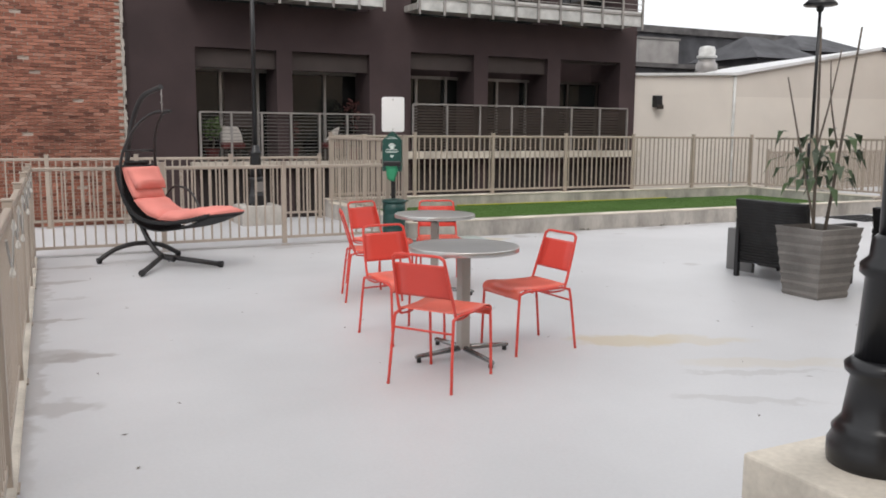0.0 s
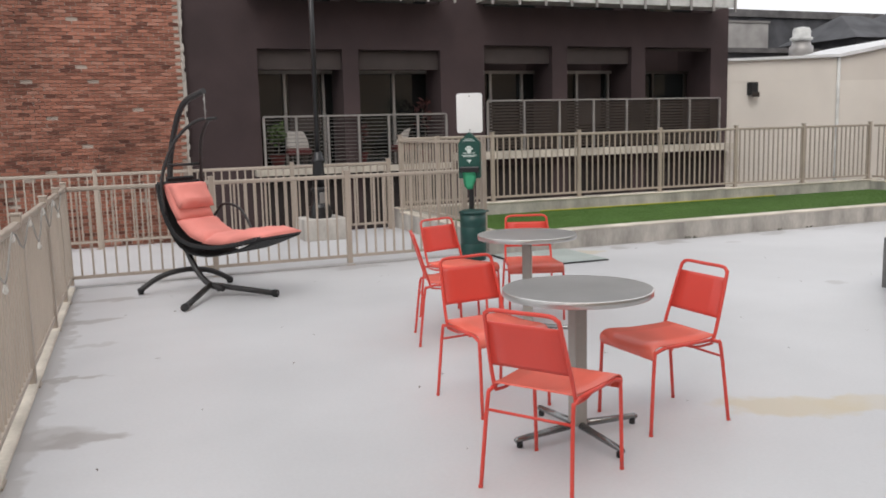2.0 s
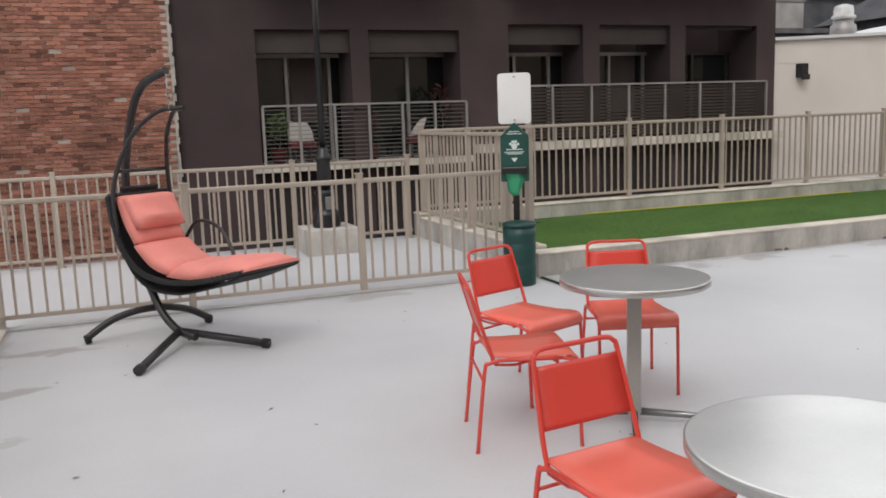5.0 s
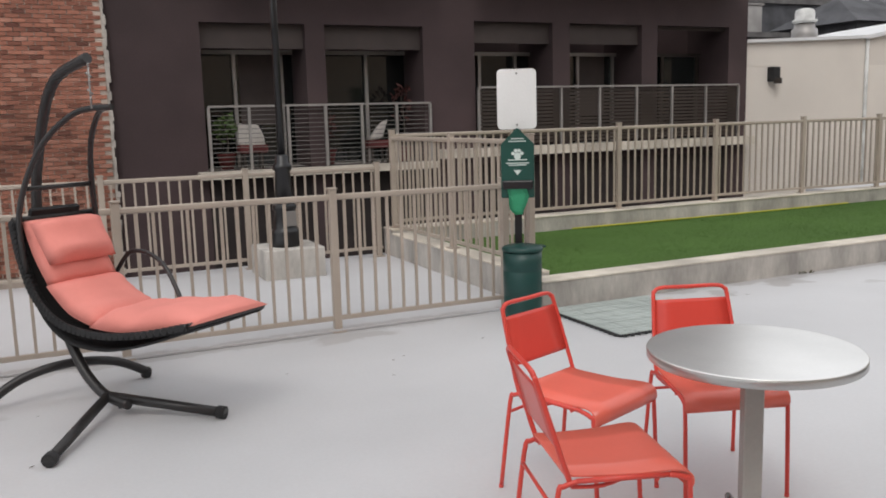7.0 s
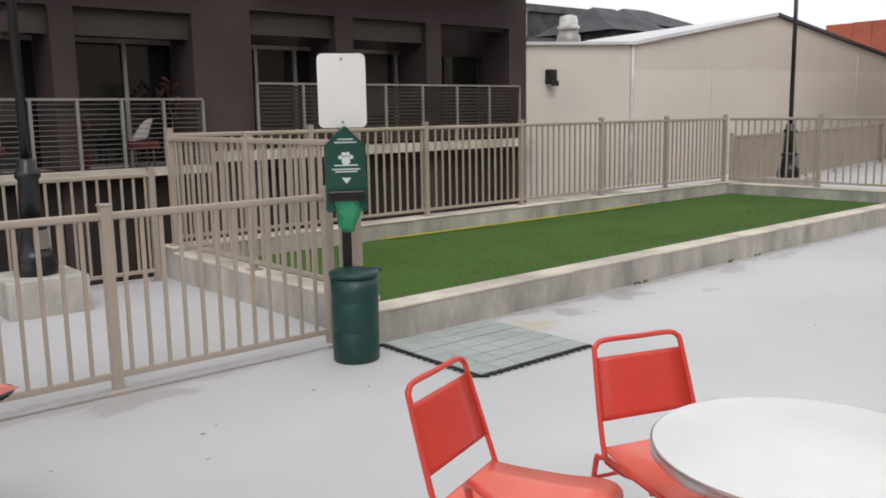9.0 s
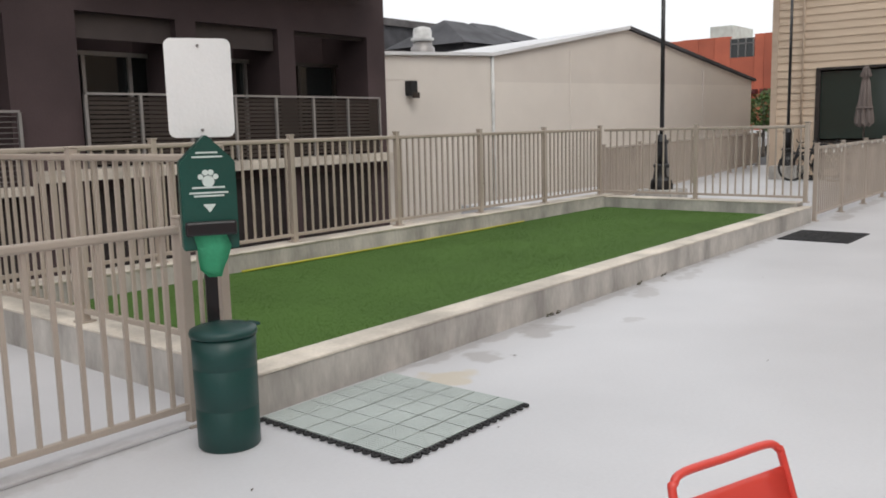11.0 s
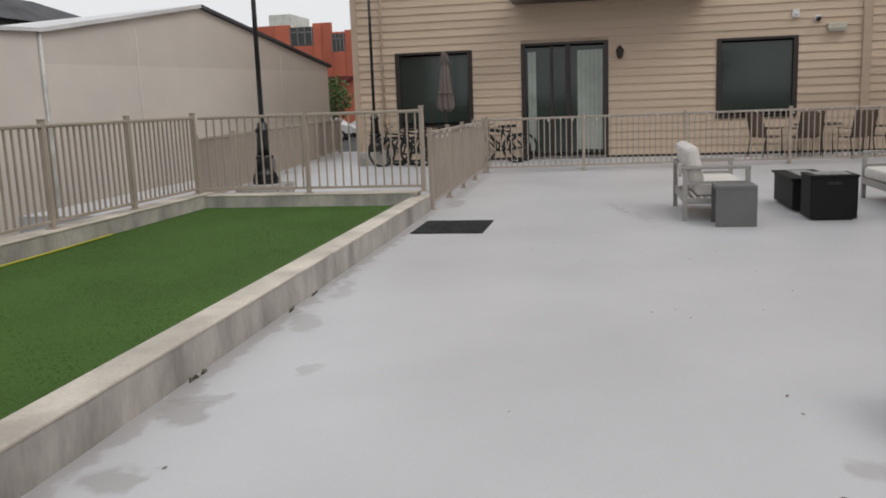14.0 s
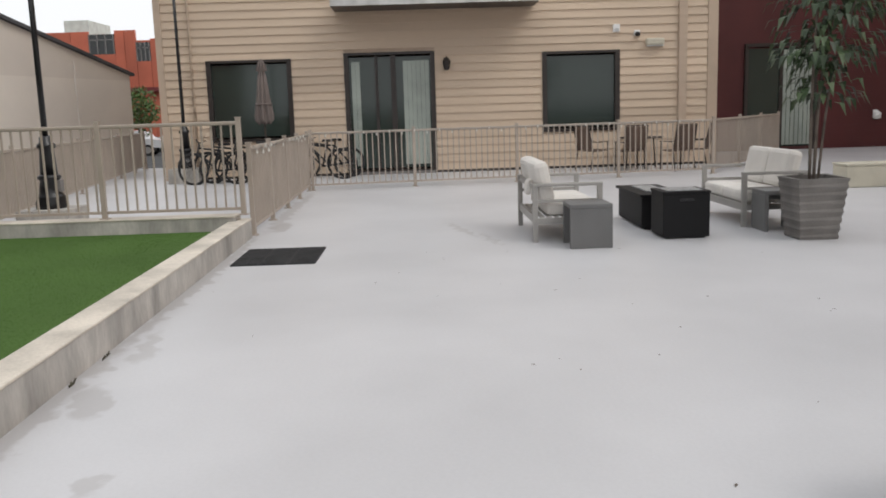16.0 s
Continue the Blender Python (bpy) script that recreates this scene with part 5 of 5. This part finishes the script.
part("handle", cube(-0.012, 0.0, 0.18, 0.34, 0.42, 0.45, 0.004), M_BLACK, root)


def wicker_chair(m):
    root = thing("wicker_armchair", "black woven wicker armchair on the deck", "chair", "black wicker armchairs", m)
    part("backrest", sheet(bmesh.new(), [(0.05, 0.16), (0.04, 0.45), (-0.02, 0.84)], -0.44, 0.44, 0.05, 6), M_WICKER, root)
    weave = bmesh.new()
    for k in range(22):
        z = 0.18 + k * 0.03
        tube(weave, [(0.02 - max(0, z - 0.45) * 0.15, -0.445, z), (0.02 - max(0, z - 0.45) * 0.15, 0.445, z)], 0.011, 5)
    part("weave", weave, M_WICKER, root)
    part("seat", cube(0.05, 0.68, -0.42, 0.42, 0.28, 0.4, 0.03), M_WICKER, root)
    for s in (-1, 1):
        part("armrest", cube(0.0, 0.72, s * 0.44 - 0.035, s * 0.44 + 0.035, 0.58, 0.63, 0.015), M_WICKER, root)
        part("side", cube(0.05, 0.68, s * 0.44 - 0.02, s * 0.44 + 0.02, 0.16, 0.3), M_WICKER, root)
        for x in (0.02, 0.69):
            part("leg", cube(x - 0.022, x + 0.022, s * 0.44 - 0.022, s * 0.44 + 0.022, 0, 0.58), M_BLACK, root)


wicker_chair(pose(6.98, 6.27, 0, 0, 0, 2))
wicker_chair(pose(7.35, 4.95, 0, 0, 0, -4))
root = thing("storage_box", "low cream box on the deck", "box", "", pose(18.9, 1.2, 0))
part("body", cube(0, 0.5, -0.6, 0.6, 0, 0.36, 0.02), M_CREAM, root)
part("lid", cube(-0.01, 0.51, -0.61, 0.61, 0.36, 0.4, 0.01), M_CREAM, root)


# ---- patio behind the fence ----
def patio_chair(x, y, turn, label="brown sling patio chair with a dark metal frame"):
    root = thing("patio_chair", label, "chair", "brown patio chairs", pose(x, y, 0, 0, 0, turn))
    part("seat", sheet(bmesh.new(), [(-0.22, 0.44), (0, 0.43), (0.25, 0.46)], -0.25, 0.25, 0.012, 1, 3), M_PATIO, root)
    part("backrest", sheet(bmesh.new(), [(-0.22, 0.46), (-0.28, 0.7), (-0.34, 1.0)], -0.25, 0.25, 0.012, 1, 3), M_PATIO, root)
    for s in (-1, 1):
        part("leg", rod([(0.24, s * 0.27, 0), (0.22, s * 0.27, 0.64)], 0.014), M_PATIOFRAME, root)
        part("leg", rod([(-0.3, s * 0.27, 0), (-0.22, s * 0.27, 0.44), (-0.35, s * 0.26, 1.02)], 0.014), M_PATIOFRAME, root)
        part("armrest", cube(-0.26, 0.26, s * 0.27 - 0.02, s * 0.27 + 0.02, 0.64, 0.66), M_PATIOFRAME, root)
    part("top_bar", rod([(-0.35, -0.26, 1.02), (-0.35, 0.26, 1.02)], 0.014), M_PATIOFRAME, root)


patio_chair(24.9, 4.85, -60)
patio_chair(24.3, 4.1, 10)
patio_chair(23.9, 3.15, 20)
patio_chair(24.4, 2.55, 60)
root = thing("patio_table", "round dark metal patio table", "table", "", pose(24.95, 3.7, 0))
part("tabletop", lathe(bmesh.new(), [(0.5, 0.70), (0.52, 0.71), (0.52, 0.73), (0.5, 0.735)], 32), M_PATIOFRAME, root)
for a in range(4):
    part("leg", rod([(0.35 * math.cos(a * 1.571), 0.35 * math.sin(a * 1.571), 0), (0.3 * math.cos(a * 1.571), 0.3 * math.sin(a * 1.571), 0.7)], 0.016), M_PATIOFRAME, root)
root = thing("patio_umbrella", "closed taupe patio umbrella", "umbrella", "", pose(23.4, 12.2, 0))
part("base", lathe(bmesh.new(), [(0.25, 0), (0.25, 0.04), (0.06, 0.08), (0.04, 0.3)], 24), M_BLACK, root)
part("pole", rod([(0, 0, 0.08), (0, 0, 2.62)], 0.02), M_PATIOFRAME, root)
b = bmesh.new()
rings = []
for z, r in ((1.35, 0.16), (1.5, 0.165), (1.9, 0.11), (2.3, 0.075), (2.42, 0.05), (2.44, 0.1), (2.6, 0.06), (2.68, 0.02)):
    rings.append([b.verts.new((r * (1 + 0.28 * math.cos(8 * 6.2832 * k / 48)) * math.cos(6.2832 * k / 48), r * (1 + 0.28 * math.cos(8 * 6.2832 * k / 48)) * math.sin(6.2832 * k / 48), z + (0.05 * math.cos(8 * 6.2832 * k / 48) if z < 1.4 else 0))) for k in range(48)])
for a, c in zip(rings, rings[1:]):
    for k in range(48):
        b.faces.new((a[k], a[(k + 1) % 48], c[(k + 1) % 48], c[k])).smooth = True
b.faces.new(rings[-1])
part("canopy", b, M_UMB, root)
part("tie", lathe(bmesh.new(), [(0.175, 1.72), (0.18, 1.74), (0.175, 1.76)], 16), M_UMB, root)


def bicycle(m, label):
    root = thing("bicycle", label, "bicycle", "bicycles on the patio", m)
    for x in (-0.52, 0.52):
        ring = [(x + 0.34 * math.cos(a), 0, 0.35 + 0.34 * math.sin(a)) for a in (6.2832 * k / 28 for k in range(29))]
        wheel = part("wheel", tube(bmesh.new(), ring, 0.03, 8, 0, False), M_RUBBER, root)
        part("hub", rod([(x, -0.05, 0.35), (x, 0.05, 0.35)], 0.025), M_BIKE, wheel)
        sp = bmesh.new()
        for k in range(14):
            a = 6.2832 * k / 14
            tube(sp, [(x, 0, 0.35), (x + 0.33 * math.cos(a), 0, 0.35 + 0.33 * math.sin(a))], 0.003, 4)
        part("spokes", sp, M_ALUDULL, wheel)
    b = bmesh.new()
    for p in (((-0.52, 0, 0.35), (-0.05, 0, 0.3)), ((-0.05, 0, 0.3), (-0.2, 0, 0.85)), ((-0.18, 0, 0.75), (0.36, 0, 0.82)), ((-0.05, 0, 0.3), (0.38, 0, 0.72)), ((-0.52, 0, 0.35), (-0.18, 0, 0.75)), ((0.36, 0, 0.92), (0.52, 0, 0.35))):
        tube(b, p, 0.022, 8)
    part("frame", b, M_BIKE, root)
    part("handlebar", rod([(0.32, -0.28, 1.0), (0.36, -0.1, 0.95), (0.36, 0.1, 0.95), (0.32, 0.28, 1.0)], 0.013, 6, 3), M_BIKE, root)
    part("saddle", cube(-0.34, -0.08, -0.07, 0.07, 0.87, 0.92, 0.02), M_RUBBER, root)


bicycle(pose(24.4, 13.15, 0, 8, 0, 75), "dark bicycle leaning near the tan wall")
bicycle(pose(24.7, 12.75, 0, -6, 0, 100), "dark bicycle leaning near the tan wall")
bicycle(pose(24.15, 13.5, 0, 5, 0, 82), "dark bicycle leaning near the tan wall")
bicycle(pose(24.9, 13.3, 0, -4, 0, 92), "dark bicycle leaning near the tan wall")
bicycle(pose(24.75, 11.2, 0, -5, 0, 78), "dark bicycle leaning under the window")
bicycle(pose(25.1, 11.1, 0, 8, 0, 85), "dark bicycle leaning under the window")


# ---- string lights on the fences ----
def string_lights(a, b, z, n, sag, label, side):
    root = thing("string_lights", label, "string lights", "festoon strings", pose(a[0], a[1], z))
    d = Vector((b[0] - a[0], b[1] - a[1], 0))
    nrm = Vector((-d.y, d.x, 0)).normalized() * side
    r = random.Random(n)
    pts = [d * (i / (2 * n)) + nrm * 0.05 + Vector((0, 0, (-sag * (0.6 + 0.6 * r.random()) if i % 2 else 0.0))) for i in range(2 * n + 1)]
    part("wire", rod(pts, 0.006, 5, 3), M_PEDESTAL, root)
    bulb = to_mesh("bulb", lathe(bmesh.new(), [(0.006, -0.0), (0.009, -0.015), (0.015, -0.032), (0.014, -0.045), (0.004, -0.056)], 10), M_BULB)
    for p in pts[1::1]:
        if r.random() < 0.75:
            part("bulb", bulb, M_BULB, root).matrix_basis = Matrix.Translation(p)


string_lights((-0.05, 4.0), (0.16, 10.2), 1.06, 7, 0.22, "string of clear bulbs looped along the picket fence", -1)
string_lights((15.7, 11.03), (21.7, 11.1), 1.12, 13, 0.07, "string of clear bulbs along the fence rail", -1)
string_lights((21.8, 11.0), (22.7, 3.0), 1.14, 16, 0.05, "string of clear bulbs along the fence rail", -1)

# ---- balcony clutter ----
for x, h, label in ((4.55, 0.95, "bushy potted plant on a dark balcony"), (8.3, 1.6, "dull red potted shrub on a dark balcony"), (6.6, 0.9, "small potted shrub on a dark balcony")):
    leafy("balcony_plant", label, "plant", pose(x, FY + 0.5, 0.98), h, 0.32, 260 if x < 5 else 110, 0.06, M_BUSH if x < 5 else M_REDLEAF, 0.02, "balcony plants")
    pr = thing("plant_pot", "dull red plant pot on a balcony", "pot", "balcony pots", pose(x, FY + 0.5, 0.75))
    part("pot", lathe(bmesh.new(), [(0.13, 0), (0.18, 0.26), (0.19, 0.3)], 16), M_TERRA, pr)
    part("rim", lathe(bmesh.new(), [(0.19, 0.26), (0.2, 0.27), (0.2, 0.3)], 16), M_TERRA, pr)
for x, z, outline in ((5.0, 1.21, ((-0.28, 0.0), (0.27, -0.05), (0.24, 0.2), (0.12, 0.42), (-0.05, 0.36), (-0.26, 0.44))), (7.62, 1.21, ((-0.22, 0.0), (0.1, 0.04), (0.24, 0.44), (0.06, 0.36)))):
    b = bmesh.new()
    front = [b.verts.new((px, -0.09 + 0.05 * math.sin(9 * px), pz)) for px, pz in outline]
    rear = [b.verts.new((px * 0.9, 0.1, pz * 0.92)) for px, pz in outline]
    b.faces.new(front), b.faces.new(rear[::-1])
    for i in range(len(outline)):
        j = (i + 1) % len(outline)
        b.faces.new((front[i], front[j], rear[j], rear[i]))
    bmesh.ops.bevel(b, geom=list(b.edges), offset=0.03, segments=2, affect="EDGES")
    tagged(part("folded_blanket", b, M_CAT), "white folded blanket on a balcony stool", "blanket").matrix_basis = pose(x, FY + 0.25, z)
    st = thing("balcony_stool", "dull red stool under a folded blanket", "stool", "balcony stools", pose(x, FY + 0.3, 0.75))
    part("seat", cube(-0.26, 0.3, -0.18, 0.18, 0.3, 0.46, 0.04), M_TERRA, st)
    for sx in (-0.17, 0.17):
        for sy in (-0.15, 0.15):
            part("leg", cube(sx - 0.02, sx + 0.02, sy - 0.02, sy + 0.02, 0, 0.3), M_PATIOFRAME, st)

# ---- weeds at the foot of the kerb ----
rng = random.Random(21)
for x, y, n in ((7.98, 10.905, 9), (8.07, 10.9, 7), (9.58, 10.92, 8), (10.15, 10.93, 8)):
    b = bmesh.new()
    for _ in range(n):
        a, L = rng.uniform(3.3, 6.1), rng.uniform(0.02, 0.065)
        p = Vector((rng.uniform(-0.05, 0.05), 0, 0))
        d = Vector((math.cos(a) * 0.5, math.sin(a) * 0.35, rng.uniform(0.4, 1.0))).normalized()
        tube(b, [p, p + d * L * 0.6, p + d * L + Vector((0, 0, -0.02))], [0.004, 0.005, 0.001], 4)
    tagged(part("weed_tuft", b, M_WEED), "small dry dark weed at the foot of the kerb", "weed", "kerb weeds").matrix_basis = pose(x, y, 0)

# ---- leaves and grit on the deck ----
rng = random.Random(12)
verts, faces = [], []
for _ in range(90):
    x, y = rng.uniform(0.3, 14), rng.uniform(2.5, 10.8)
    a, s = rng.random() * 6.28, 0.008 + 0.014 * rng.random()
    k = len(verts)
    c, d = math.cos(a) * s, math.sin(a) * s
    verts += [(x - c, y - d, 0.003), (x + d * 0.35, y - c * 0.35, 0.006), (x + c, y + d, 0.004), (x - d * 0.35, y + c * 0.35, 0.006)]
    faces.append((k, k + 1, k + 2, k + 3))
me = bpy.data.meshes.new("leaf_litter")
me.from_pydata(verts, [], faces)
me.materials.append(M_BARK)
tagged(part("leaf_litter", me, M_BARK), "small dry leaves scattered on the deck", "leaf litter", kind="stuff")

# ---- single bricks ----
wall, brick_me, singles = BRICKS
for x, y, z in singles:
    part("brick", brick_me, M_BRICKOB, wall).matrix_basis = pose(x, y, z)
